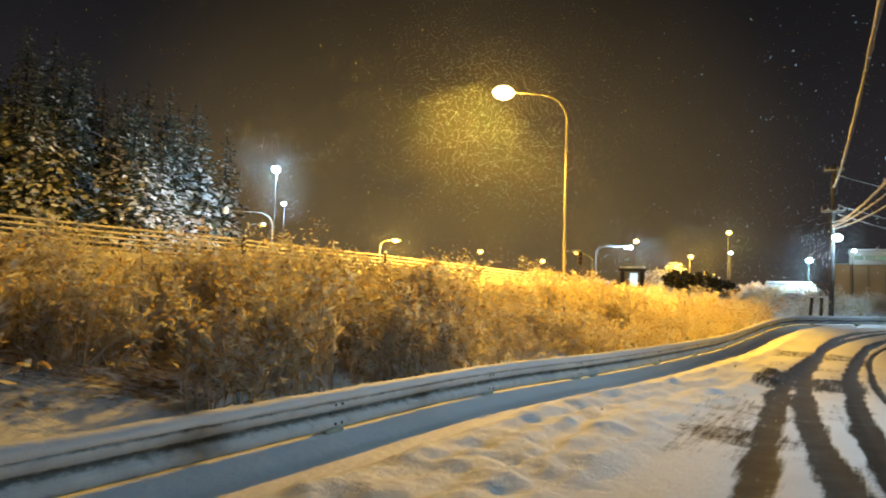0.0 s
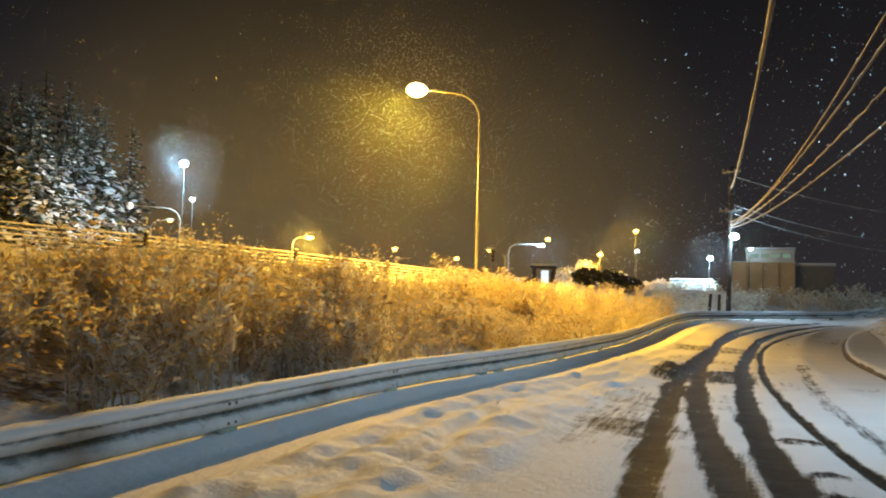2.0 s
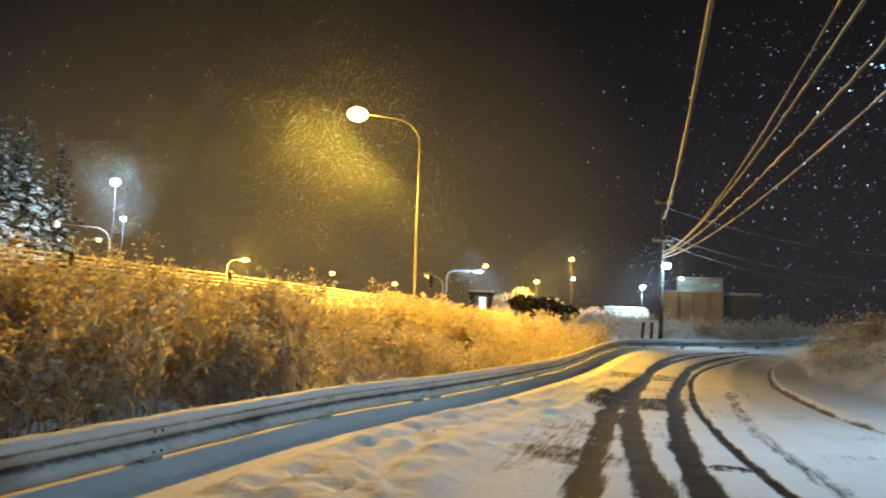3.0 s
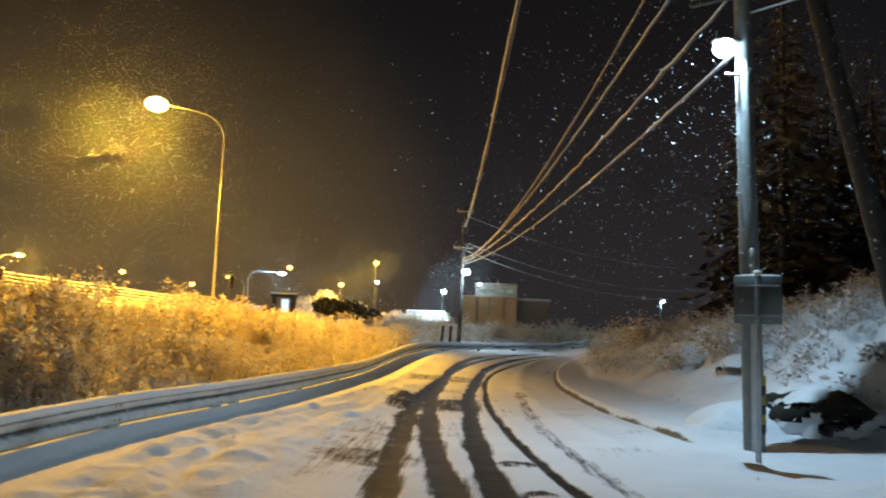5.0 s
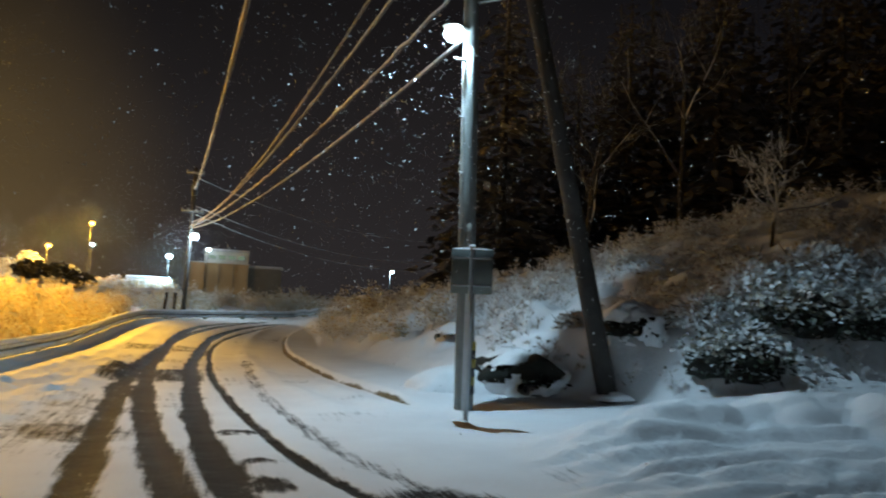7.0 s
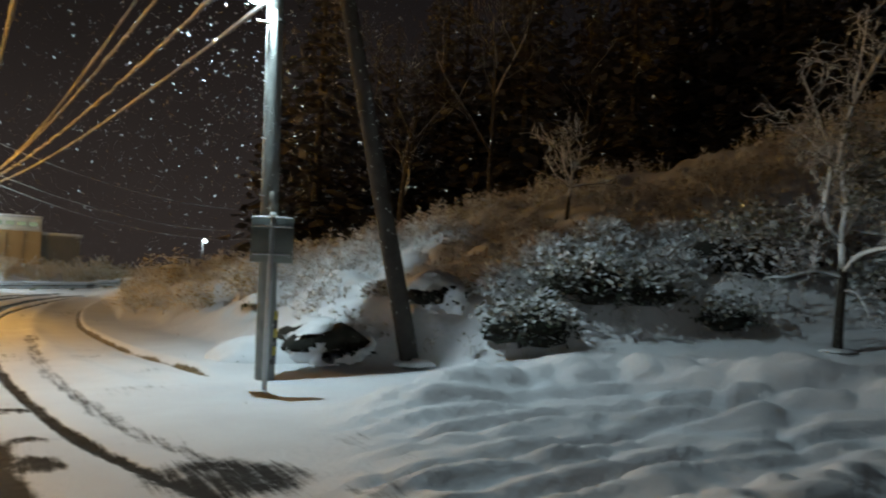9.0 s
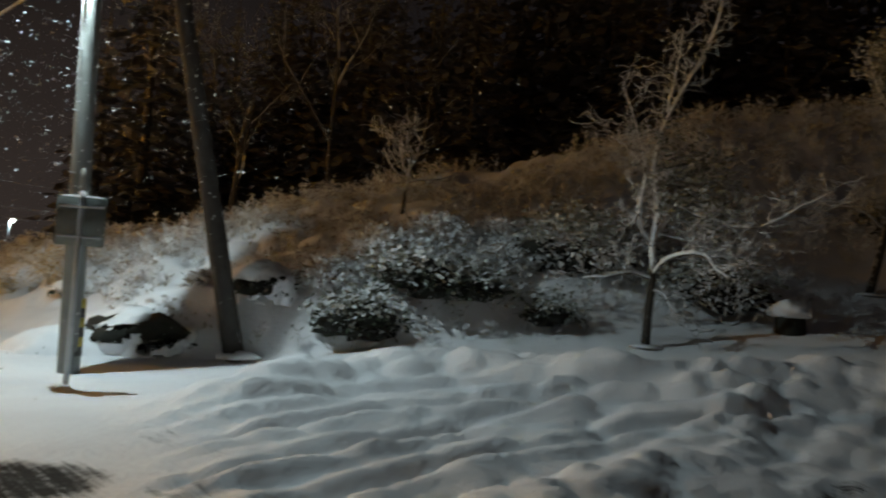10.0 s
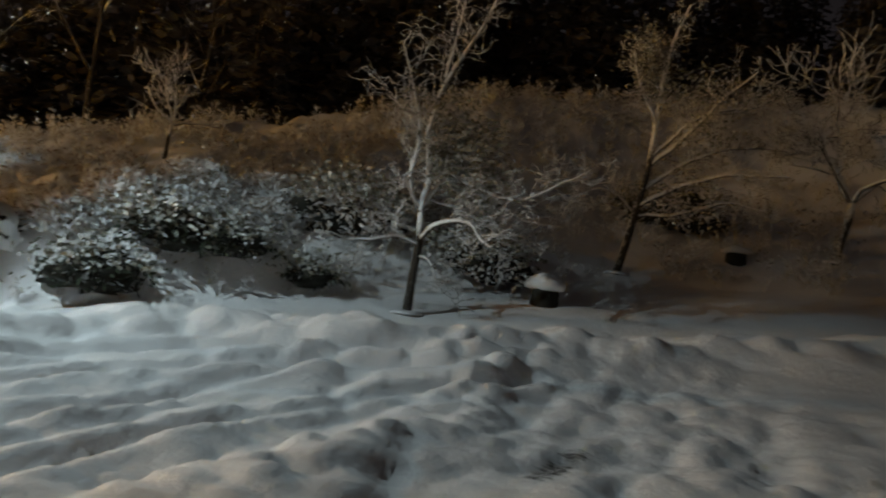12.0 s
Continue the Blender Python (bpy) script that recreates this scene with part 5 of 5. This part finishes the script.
limb_tree(gz2(19.4, -3.94), 9, "bare tree with snowy spreading twigs at the foot of the slope", [(0.0, 0.0), (0.15, 0.7), (0.3, 1.5), (0.5, 2.6), (0.55, 3.6)], 0.078, [
    ([(0.55, 3.5), (0.6, 4.5), (0.75, 5.5), (1.1, 6.6)], 0.07, 0.2),
    ([(0.5, 2.6), (1.2, 3.3), (1.9, 4.2), (2.7, 5.0)], 0.06, -0.4),
    ([(0.3, 1.6), (1.1, 2.1), (2.2, 2.5), (3.6, 2.6)], 0.055, -0.5),
    ([(0.4, 2.0), (1.4, 2.8), (2.6, 3.3), (3.9, 3.4)], 0.05, 0.5),
    ([(0.2, 1.5), (-0.4, 1.9), (-0.9, 1.8), (-1.4, 1.5)], 0.04, -0.5),
    ([(0.5, 2.8), (1.6, 3.9), (2.9, 4.3), (3.7, 4.9)], 0.045, 0.2),
    ([(0.55, 3.6), (0.1, 4.4), (-0.2, 5.3)], 0.05, -0.3),
    ([(0.3, 1.4), (1.2, 1.5), (2.3, 1.9), (3.2, 1.8)], 0.04, -0.2),
], [((0.2, 5.4), 0.55, 700), ((0.4, 4.6), 0.4, 400), ((1.5, 4.6), 0.6, 400), ((1.9, 3.4), 0.7, 400)])
fruit_tree(gz2(20.3, -9.3), 14, 6.0, "bare snowy tree at the edge of the dark", 1.5, 0.10, False, (0.1, -0.3), False)
fruit_tree(gz2(18.9, 6.9), 21, 3.3, "small bare sapling with snowy twigs on the bank", 1.0, 0.05, False, (0.0, -0.1), False, 2)


def snowy_shrub(place, size, seed, label, mat=EVERGREEN, leaves=900, caps=9, hollow=True):
    """A shrub pressed down by snow: a core painted as dark shade, leaves about it and pillows of snow on top."""
    r = np.random.RandomState(seed)
    shrub = thing("snowy_shrub", place, label, "shrub", "snow-pressed shrubs")
    w, d, h = size
    shrub.location.z -= 0.1
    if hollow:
        # solid near-black blobs put the cavity's shade into the colour
        shade_core = Shape()
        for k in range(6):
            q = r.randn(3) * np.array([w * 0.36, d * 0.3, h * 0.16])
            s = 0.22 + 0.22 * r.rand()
            shade_core.blob((q[0], q[1], h * 0.36 + q[2]), (w * s * 2.3, d * s * 2.3, h * s * 1.3), seed * 7 + k, 0.34, 9, 14)
        part("shade_core", shade_core, SHADE_AND_STUMP, shrub, "near-black core painted as the shade under the leaves")
    a = unit(r.randn(leaves, 3))
    a[:, 2] = np.abs(a[:, 2]) * 0.95 - 0.12
    c = a * (0.72 + 0.3 * r.rand(leaves))[:, None] * np.array([w, d, h]) + np.array([0, 0, h * 0.1])
    if hollow:
        c = c * np.array([1.5, 1.5, 1.05]) + r.randn(leaves, 3) * np.array([0.16, 0.16, 0.10]) * w
    fol = Shape()
    u = unit(a + r.randn(leaves, 3) * 0.6 + np.array([0, 0, -0.3])) * (0.05 + 0.05 * r.rand(leaves))[:, None]
    quads(fol, c, u, unit(np.cross(u, r.randn(leaves, 3))) * 0.03)
    part("foliage", fol, mat, shrub, smooth=False)
    twig = Shape()
    for k in range(12):
        b = unit(r.randn(3) * np.array([1, 1, 0.5]) + np.array([0, 0, 0.5]))
        pts = [np.array([0, 0, 0.0]) + b * np.array([w, d, h]) * f + r.randn(3) * 0.05 for f in (0.1, 0.5, 0.85, 1.15)]
        twig.tube(pts, [0.022, 0.016, 0.011, 0.006], 5, caps=False)
    part("twig_crown", twig, BARK, shrub)
    if hollow and not caps:
        # frosted leaves arching over the painted dark core
        m = leaves * 2
        a2 = unit(r.randn(m, 3))
        a2[:, 2] = np.abs(a2[:, 2])
        c2 = a2 * (0.8 + 0.45 * r.rand(m))[:, None] * np.array([w * 1.45, d * 1.3, h * 1.15]) + np.array([0, 0, h * 0.3]) + r.randn(m, 3) * np.array([0.22, 0.18, 0.09])
        c2 = c2[(c2[:, 2] > h * 0.62) | (r.rand(m) < 0.12)]
        u2 = unit(r.randn(len(c2), 3) * np.array([1, 1, 0.4]) + np.array([0, 0, -0.2])) * (0.035 + 0.045 * r.rand(len(c2)))[:, None]
        frost = Shape()
        quads(frost, c2, u2, unit(np.cross(u2, r.randn(len(c2), 3))) * 0.035)
        part("frosted_foliage", frost, EVERGREEN_FROST, shrub, "leaves loaded with snow", smooth=False)
    if caps and hollow:
        # a mound of snow over the leaves, broken by dark gaps along its foot
        rings, sides = 44, 110
        t = np.linspace(0.02, 1.95, rings)
        an = np.arange(sides) * 2 * np.pi / sides
        T, A = np.meshgrid(t, an, indexing="ij")
        cx, cy, cz = np.sin(T) * np.cos(A), np.sin(T) * np.sin(A), np.cos(T)
        lump = 0.95 + 0.42 * (fnoise(cx * 1.9 + seed * 5, cy * 1.9 + cz * 1.5, seed, 3) - 0.5) + 0.10 * clods(cx * 3.2 + seed, cy * 3.2 + cz * 2.0, seed)
        v = np.stack([cx * lump * w * 1.6, cy * lump * d * 1.6, cz * lump * h * 1.25 + h * 0.05], -1)
        gap = fnoise(A * 2.4 + seed * 3.7, T * 3.6 + seed, seed + 3, 4) - 0.30 * np.abs(T - 1.42)
        keep = (gap < 0.49) | (T < 1.02)
        i, j = np.meshgrid(np.arange(rings - 1), np.arange(sides), indexing="ij")
        jn = (j + 1) % sides
        f = np.stack([i * sides + j, (i + 1) * sides + j, (i + 1) * sides + jn, i * sides + jn], -1)
        f = f[keep[1:] & keep[:-1] & np.roll(keep, -1, 1)[1:]]
        part("snow_mantle", Shape().add(v.reshape(-1, 3), f), SNOW, shrub, "mound of snow broken by dark gaps")
    if caps and not hollow:
        # one mantle of snow with a ragged lower rim
        rings, sides = 18, 34
        t = np.linspace(0.02, 1.75, rings)
        an = np.arange(sides) * 2 * np.pi / sides
        T, A = np.meshgrid(t, an, indexing="ij")
        cx, cy, cz = np.sin(T) * np.cos(A), np.sin(T) * np.sin(A), np.cos(T)
        lump = 0.94 + 0.34 * (fnoise(cx * 2.1 + seed * 5, cy * 2.1 + cz * 1.7, seed, 4) - 0.5)
        v = np.stack([cx * lump * w * 1.06, cy * lump * d * 1.06, cz * lump * h * 1.02 + h * 0.14], -1)
        rim = 1.62 - caps * (fnoise(np.cos(A) * 2.4 + seed, np.sin(A) * 2.4 + T * 1.2, seed + 3, 3) - 0.15)
        keep = T < rim
        i, j = np.meshgrid(np.arange(rings - 1), np.arange(sides), indexing="ij")
        jn = (j + 1) % sides
        f = np.stack([i * sides + j, (i + 1) * sides + j, (i + 1) * sides + jn, i * sides + jn], -1)
        f = f[keep[1:] & keep[:-1]]
        part("snow_mantle", Shape().add(v.reshape(-1, 3), f), SNOW, shrub, "soft mantle of snow pressed over the leaves")
    return shrub


snowy_shrub(gz2(12.05, 8.95), (0.66, 0.6, 0.52), 1, "dark hollow shrub pressed down by thick snow at the bank", caps=1.55, leaves=700)
snowy_shrub(gz2(11.0, 9.7), (1.0, 0.9, 0.55), 2, "rounded shrub wholly mantled with snow", caps=0.4, leaves=200, hollow=False)
snowy_shrub(gz2(13.2, 7.3), (0.5, 0.45, 0.5), 3, "low dark shrub beside the strut pole under snow", caps=1.3, leaves=500)
snowy_shrub(gz2(13.5, 5.4), (0.66, 0.6, 0.5), 4, "dark-hearted shrub under snow at the foot of the bank", caps=0, leaves=600)
snowy_shrub(gz2(14.3, 4.6), (0.75, 0.6, 0.48), 5, "dark-hearted shrub under snow at the foot of the bank", caps=0, leaves=600)
snowy_shrub(gz2(14.8, 3.65), (0.62, 0.5, 0.42), 15, "dark-hearted shrub under snow at the foot of the bank", caps=0, leaves=500)
snowy_shrub(gz2(14.9, 5.6), (1.1, 1.0, 1.1), 6, "tangled leafy shrub dusted with snow", BRUSH, 1900, 0, False)
snowy_shrub(gz2(16.2, 5.0), (1.2, 1.0, 1.0), 16, "tangled leafy shrub dusted with snow", BRUSH, 1700, 0, False)
for k, (x, y, w, h) in enumerate(((13.9, 6.3, 0.8, 0.7), (15.2, 4.9, 0.9, 0.8), (16.0, 6.3, 0.9, 0.7), (15.9, 3.4, 0.8, 0.7), (17.6, 3.9, 1.0, 0.8), (13.4, 8.6, 0.6, 0.5), (18.6, 0.8, 1.0, 0.8))):
    snowy_shrub(gz2(x, y), (w, w * 0.9, h), 30 + k, "tangled leafy shrub dusted with snow", BRUSH, 1000, 0, False)
snowy_shrub(gz2(15.3, 2.3), (0.42, 0.4, 0.34), 7, "small dark shrub with a snow mantle", caps=0, leaves=250)
snowy_shrub(gz2(17.2, 2.0), (1.1, 0.9, 0.8), 8, "tangled leafy shrub dusted with snow", BRUSH, 1300, 0, True)
snowy_shrub(gz2(17.4, -0.6), (1.0, 0.9, 0.7), 17, "tangled leafy shrub dusted with snow", BRUSH, 1100, 0, True)
snowy_shrub(gz2(21.9, -5.6), (1.3, 1.2, 0.7), 9, "dark low shrub on the slope", BRUSH, 900, 0, True)
snowy_shrub(gz2(16.0, 16.0), (0.42, 0.42, 0.72), 10, "upright clump wrapped in snow beside the road", caps=0.3, leaves=200, hollow=False)
snowy_shrub(gz2(16.9, 15.7), (0.5, 0.45, 0.36), 11, "rounded clump wrapped in snow beside the road", caps=0.3, leaves=200, hollow=False)
snowy_shrub(gz2(14.4, 12.6), (0.8, 0.6, 0.4), 12, "rounded clump wrapped in snow beside the road", caps=0.3, leaves=200, hollow=False)

# tall shrubs on the embankment
def stalk_shrub(x, y, tall, wide, seed, label):
    shrub = thing("stalk_shrub", gz2(x, y), label, "shrub", "embankment shrubs")
    r = np.random.RandomState(seed)
    stalks, tips = Shape(), []
    for k in range(9):
        a = r.rand() * 6.283
        d = unit(np.array([math.cos(a) * wide / tall, math.sin(a) * wide / tall, 1.0]))
        grow(stalks, r, r.randn(3) * np.array([0.15, 0.15, 0]), d, tall * (0.55 + 0.3 * r.rand()), 0.016, 2, tips, 0.02, 0.6, 0.16, (3, 4))
    part("stalk_clump", stalks, BRUSH, shrub, smooth=False)
    tp = np.array(tips)
    m = 10
    c = np.repeat(tp, m, 0) + r.randn(len(tp) * m, 3) * np.array([0.11, 0.11, 0.09])
    u = unit(r.randn(len(c), 3) * np.array([1, 1, 0.5]) + np.array([0, 0, -0.25])) * (0.03 + 0.035 * r.rand(len(c)))[:, None]
    fol = Shape()
    quads(fol, c, u, unit(np.cross(u, r.randn(len(c), 3))) * 0.02)
    part("foliage", fol, WEED, shrub, "frosted dry leaves", smooth=False)


for k, (x, y, tall, wide) in enumerate(((-3.6, 16.6, 1.9, 0.9), (-2.3, 17.8, 1.8, 1.0), (-4.7, 15.2, 1.5, 0.8), (0.6, 22.5, 1.5, 1.5), (1.8, 23.6, 1.6, 1.5), (-6.2, 13.6, 1.4, 0.8), (-2.4, 12.0, 1.3, 0.8), (-4.2, 10.4, 1.2, 0.7), (5.2, 33.0, 1.5, 1.2), (4.0, 28.6, 1.4, 1.2), (-0.6, 14.6, 1.2, 0.9), (2.6, 19.4, 1.2, 1.0))):
    stalk_shrub(x, y, tall, wide, 40 + k, "tall tangled shrub coated with frost among the weeds")

for k, (x, y, tall, wide) in enumerate(((16.6, 18.9, 0.9, 0.8), (15.6, 16.4, 0.7, 0.6), (14.9, 13.9, 0.8, 0.6), (17.8, 21.6, 1.0, 0.8), (19.4, 22.2, 1.3, 0.7), (16.4, 15.0, 0.8, 0.7), (21.2, 25.2, 1.0, 0.8))):
    stalk_shrub(x, y, tall, wide, 70 + k, "dry brown brush dusted with snow beside the road")

# brush on the bank beyond the road
tufts = [compact(weed(50 + k, 0.9, 0.6, 4, 12, 0.075, 0.22, 0)) for k in range(5)]
bank = []
while len(bank) < 3400:
    b, r_ = radians(37 + 78 * rng.rand()), 0
    deg = math.degrees(b)
    lo, hi = np.interp(deg, BEARING, FOOT) - 0.1, np.interp(deg, BEARING, CREST) + 2.5
    lo += (hi - lo) * 0.5 * max(0.0, min(1.0, (50 - deg) / 6))
    r_ = lo + (hi - lo) * rng.rand() ** 0.85
    x, y = EYE_X + r_ * math.sin(b), EYE_Y + r_ * math.cos(b)
    if fnoise(np.array([x * 0.45]), np.array([y * 0.45]), 91)[0] > 0.36:
        bank.append((x, y, 0.0, 0.32 + 0.6 * rng.rand() ** 2))
bxy = np.array(bank)
bank = [(x, y, z, s) for (x, y, _, s), z in zip(bank, height(bxy[:, 0], bxy[:, 1]))]
scatter("bank_brush", tufts, bank, BRUSH, "low brown weeds poking through snow on the bank", "weeds")

# stumps with snow caps
def stump(x, y, w, h, seed, label):
    st = thing("stump", gz2(x, y), label, "stump")
    # near-black wood stands in for the dark opening under the cap
    part("wood", Shape().tube([(0, 0, -0.2), (0, 0, h * 0.6), (0, 0, h)], [w * 1.1, w, w * 0.95], 12), SHADE_AND_STUMP, st)
    part("snow_cap", Shape().blob((0, 0, h + 0.05), (w * 1.5, w * 1.45, h * 0.6), seed, 0.14, 9, 16, -0.6), SNOW, st)


stump(16.45, -2.1, 0.27, 0.34, 2, "dark tree stump under a thick snow cap")
stump(13.1, 1.1, 0.11, 0.14, 3, "small dark stub capped with snow")
stump(20.5, -7.0, 0.25, 0.22, 4, "dark tree stump under a thick snow cap")
stump(17.5, 1.0, 0.16, 0.2, 5, "small dark stub capped with snow")


def conifer_mesh(seed, tall, wide, mat, name, whorls=24, start=0.1):
    r = np.random.RandomState(seed)
    tr, fo = Shape(), Shape()
    tr.tube([(0, 0, -0.5), (0, 0, tall * 0.5), (0, 0, tall)], [tall * 0.016, tall * 0.010, 0.02], 7, caps=False)
    C, U, V = [], [], []
    for k in range(whorls):
        f = start + (1 - start) * k / whorls
        reach = wide * (1 - f) ** 0.8 * (0.75 + 0.4 * r.rand()) + 0.12
        for j in range(7):
            if r.rand() < 0.12:
                continue
            a = 6.283 * (j + r.rand()) / 7
            d = np.array([math.cos(a), math.sin(a), -0.28 - 0.25 * r.rand()])
            length = reach * (0.7 + 0.5 * r.rand())
            for g in np.linspace(0.25, 1.0, 4):
                for sgn in (-1, 1):
                    side = np.array([-d[1], d[0], 0]) * sgn
                    c = np.array([0, 0, f * tall]) + d * length * g + side * 0.12 * length * (1.1 - g) + r.randn(3) * 0.07
                    uu = unit(d * 0.7 + side * 0.8 + r.randn(3) * 0.25) * length * 0.2
                    C.append(c), U.append(uu), V.append(unit(np.cross(uu, np.array([0, 0, 1.0]) + r.randn(3) * 0.4)) * length * 0.11)
    quads(fo, np.array(C), np.array(U), np.array(V))
    return tr, fo


def conifers(seeds, tall, wide, mat, label, group, places, name="conifer_tree"):
    protos = []
    for s in seeds:
        t = thing(name, (0, 0, -200), label, "tree", group)
        tr, fo = conifer_mesh(s, tall, wide, mat, name)
        part("trunk", tr, BARK, t)
        part("crown", fo, mat, t, smooth=False)
        protos.append(t)
    for k, (x, y, s) in enumerate(places):
        g = on_ground(x, y) - 0.1
        m = pose(x, y, g, 0, 0, 47 * k)
        proto = protos[k % len(protos)]
        if k < len(protos):
            proto.matrix_basis = m @ Matrix.Scale(s, 4)
        else:
            proto_scale = proto.scale.copy()
            proto.scale = (s, s, s)
            copy_thing(proto, m)
            proto.scale = proto_scale


left_wood = []
for k in range(60):
    left_wood.append((-66 + 40 * rng.rand(), 74 + 34 * rng.rand(), 1.1 + 0.75 * rng.rand()))
conifers((1, 2, 3), 12, 2.6, NEEDLE, "tall dark conifer frosted with snow in the wood", "snowy conifers", left_wood)
right_wood = []
for k in range(64):
    b = radians(47 + 82 * (k + rng.rand()) / 64)
    r_ = np.interp(math.degrees(b), BEARING, CREST) + 5 + 18 * rng.rand()
    right_wood.append((EYE_X + r_ * math.sin(b), EYE_Y + r_ * math.cos(b), 0.8 + 0.5 * rng.rand()))
conifers((4, 5), 12, 2.4, DARK_NEEDLE, "dark conifer in the unlit wood above the bank", "dark conifers", right_wood)


def bare_wood_tree(place, seed, tall, label):
    r = np.random.RandomState(seed)
    tree = thing("bare_tree", place, label, "tree", "bare wood trees")
    sh, tips = Shape(), []
    grow(sh, r, np.array([0, 0, -0.3]), np.array([0.05, 0.02, 1.0]), tall * 0.55, 0.12, 4, tips, 0.10, 0.62, 0.09, (3, 4))
    part("crown", sh, BARK, tree)


for k, (x, y, tall) in enumerate(((24.0, 15.5, 9.0), (26.5, 13.0, 11.0), (29, 10.5, 9.0))):
    bare_wood_tree(gz2(x, y), 60 + k, tall, "tall bare tree faintly lit at the edge of the wood")


def snowy_crown_tree(x, y, tall, wide, seed, label, mat=BRUSH, leaves=2600):
    r = np.random.RandomState(seed)
    tree = thing("snowy_tree", gz2(x, y), label, "tree")
    limbs, tips = Shape(), []
    grow(limbs, r, np.array([0, 0, -0.2]), np.array([0.0, 0.0, 1.0]), tall * 0.5, 0.12, 3, tips, 0.05, 0.8, 0.12, (4, 5))
    part("crown", limbs, BARK, tree)
    a = unit(r.randn(leaves, 3)) * (0.35 + 0.65 * r.rand(leaves) ** 0.5)[:, None]
    lump = 1 + 0.25 * np.sin(5 * np.arctan2(a[:, 1], a[:, 0]) + 3 * a[:, 2] + seed)
    c = a * lump[:, None] * np.array([wide, wide, tall * 0.42]) + np.array([0, 0, tall * 0.55])
    u = unit(r.randn(leaves, 3)) * 0.12
    fol = Shape()
    quads(fol, c, u, unit(np.cross(u, r.randn(leaves, 3))) * 0.08)
    part("foliage", fol, mat, tree, smooth=False)


snowy_crown_tree(30.0, 92.2, 4.0, 1.5, 1, "small snowy tree glowing orange under a lamp")
snowy_crown_tree(28.0, 92.6, 3.2, 1.6, 2, "small snowy tree glowing orange under a lamp")
snowy_crown_tree(33.6, 92.0, 3.0, 1.6, 3, "small snowy tree beside the far lamp")
snowy_crown_tree(17.3, 52.2, 1.3, 1.0, 4, "dark rounded bush dusted with snow", DARK_BUSH, 1600)
snowy_crown_tree(18.8, 51.8, 1.5, 1.1, 5, "dark rounded bush dusted with snow", DARK_BUSH, 1600)
snowy_crown_tree(20.0, 51.2, 1.1, 0.9, 6, "dark rounded bush dusted with snow", DARK_BUSH, 1400)
for k in range(6):
    snowy_crown_tree(34.6 + 1.25 * k, 83.6 - 0.45 * k, 1.5 + 0.3 * (k % 2), 0.9, 10 + k, "low snowy shrub lit white by the yard floodlight", WEED, 900)

# ---- falling snow ----
fr = np.random.RandomState(3)
flakes = np.concatenate([
    np.stack([-30 + 75 * fr.rand(30000), 3 + 82 * fr.rand(30000), 0.5 + 17 * fr.rand(30000)], -1),
    # extra flakes packed around the lamps to build up their halos
    np.array([4.2, 43.3, 12.6]) + fr.randn(17000, 3) * np.array([5.0, 5.0, 4.4]),
    *[np.array(LIGHTS[key][0]) + fr.randn(n, 3) * w for key, n, w in (("white_tall", 3500, 2.2), ("white_mid", 900, 1.2), ("sodium_low", 1200, 1.6), ("white_road", 1500, 1.8), ("sodium_far", 1600, 2.0), ("sodium_tree", 1600, 2.2), ("white_yard", 2000, 2.2), ("led_far_pole", 600, 0.9))],
    np.array([4.2, 43.3, 13.1]) + fr.randn(4500, 3) * 3.2,
    np.array([9.0, 8.0, 5.0]) + fr.randn(3000, 3) * np.array([2.2, 2.2, 1.8]),
    np.stack([3 + 17 * fr.rand(2600), -4 + 22 * fr.rand(2600), 0.4 + 9 * fr.rand(2600)], -1),
])
flakes = flakes[np.hypot(flakes[:, 0] - 0.6, flakes[:, 1] + 0.3) > 3.2]
for place, watts, colour in LIGHTS.values():
    flakes = flakes[np.linalg.norm(flakes - np.array(place), axis=1) > 0.8]
flakes = flakes[flakes[:, 2] > height(flakes[:, 0], flakes[:, 1]) + 0.3]
half = (0.0042 + 0.008 * fr.rand(len(flakes))[:, None] ** 3) * np.interp(np.linalg.norm(flakes, axis=1), [4, 12, 25, 80], [0.9, 1.1, 1.15, 1.7])[:, None]
fu = unit(fr.randn(len(flakes), 3) * 0.45 + np.array([0.35, 0.0, 1.0])) * half * 1.9
snow_shape = Shape()
quads(snow_shape, flakes, fu, unit(np.cross(fu, fr.randn(len(flakes), 3))) * half)
falling = mesh_object("falling_snow", snow_shape, FLAKE, smooth=False)
tagged(falling, "loose white snowflakes drifting down, packed into halos around the lamps", "snow", kind="stuff")
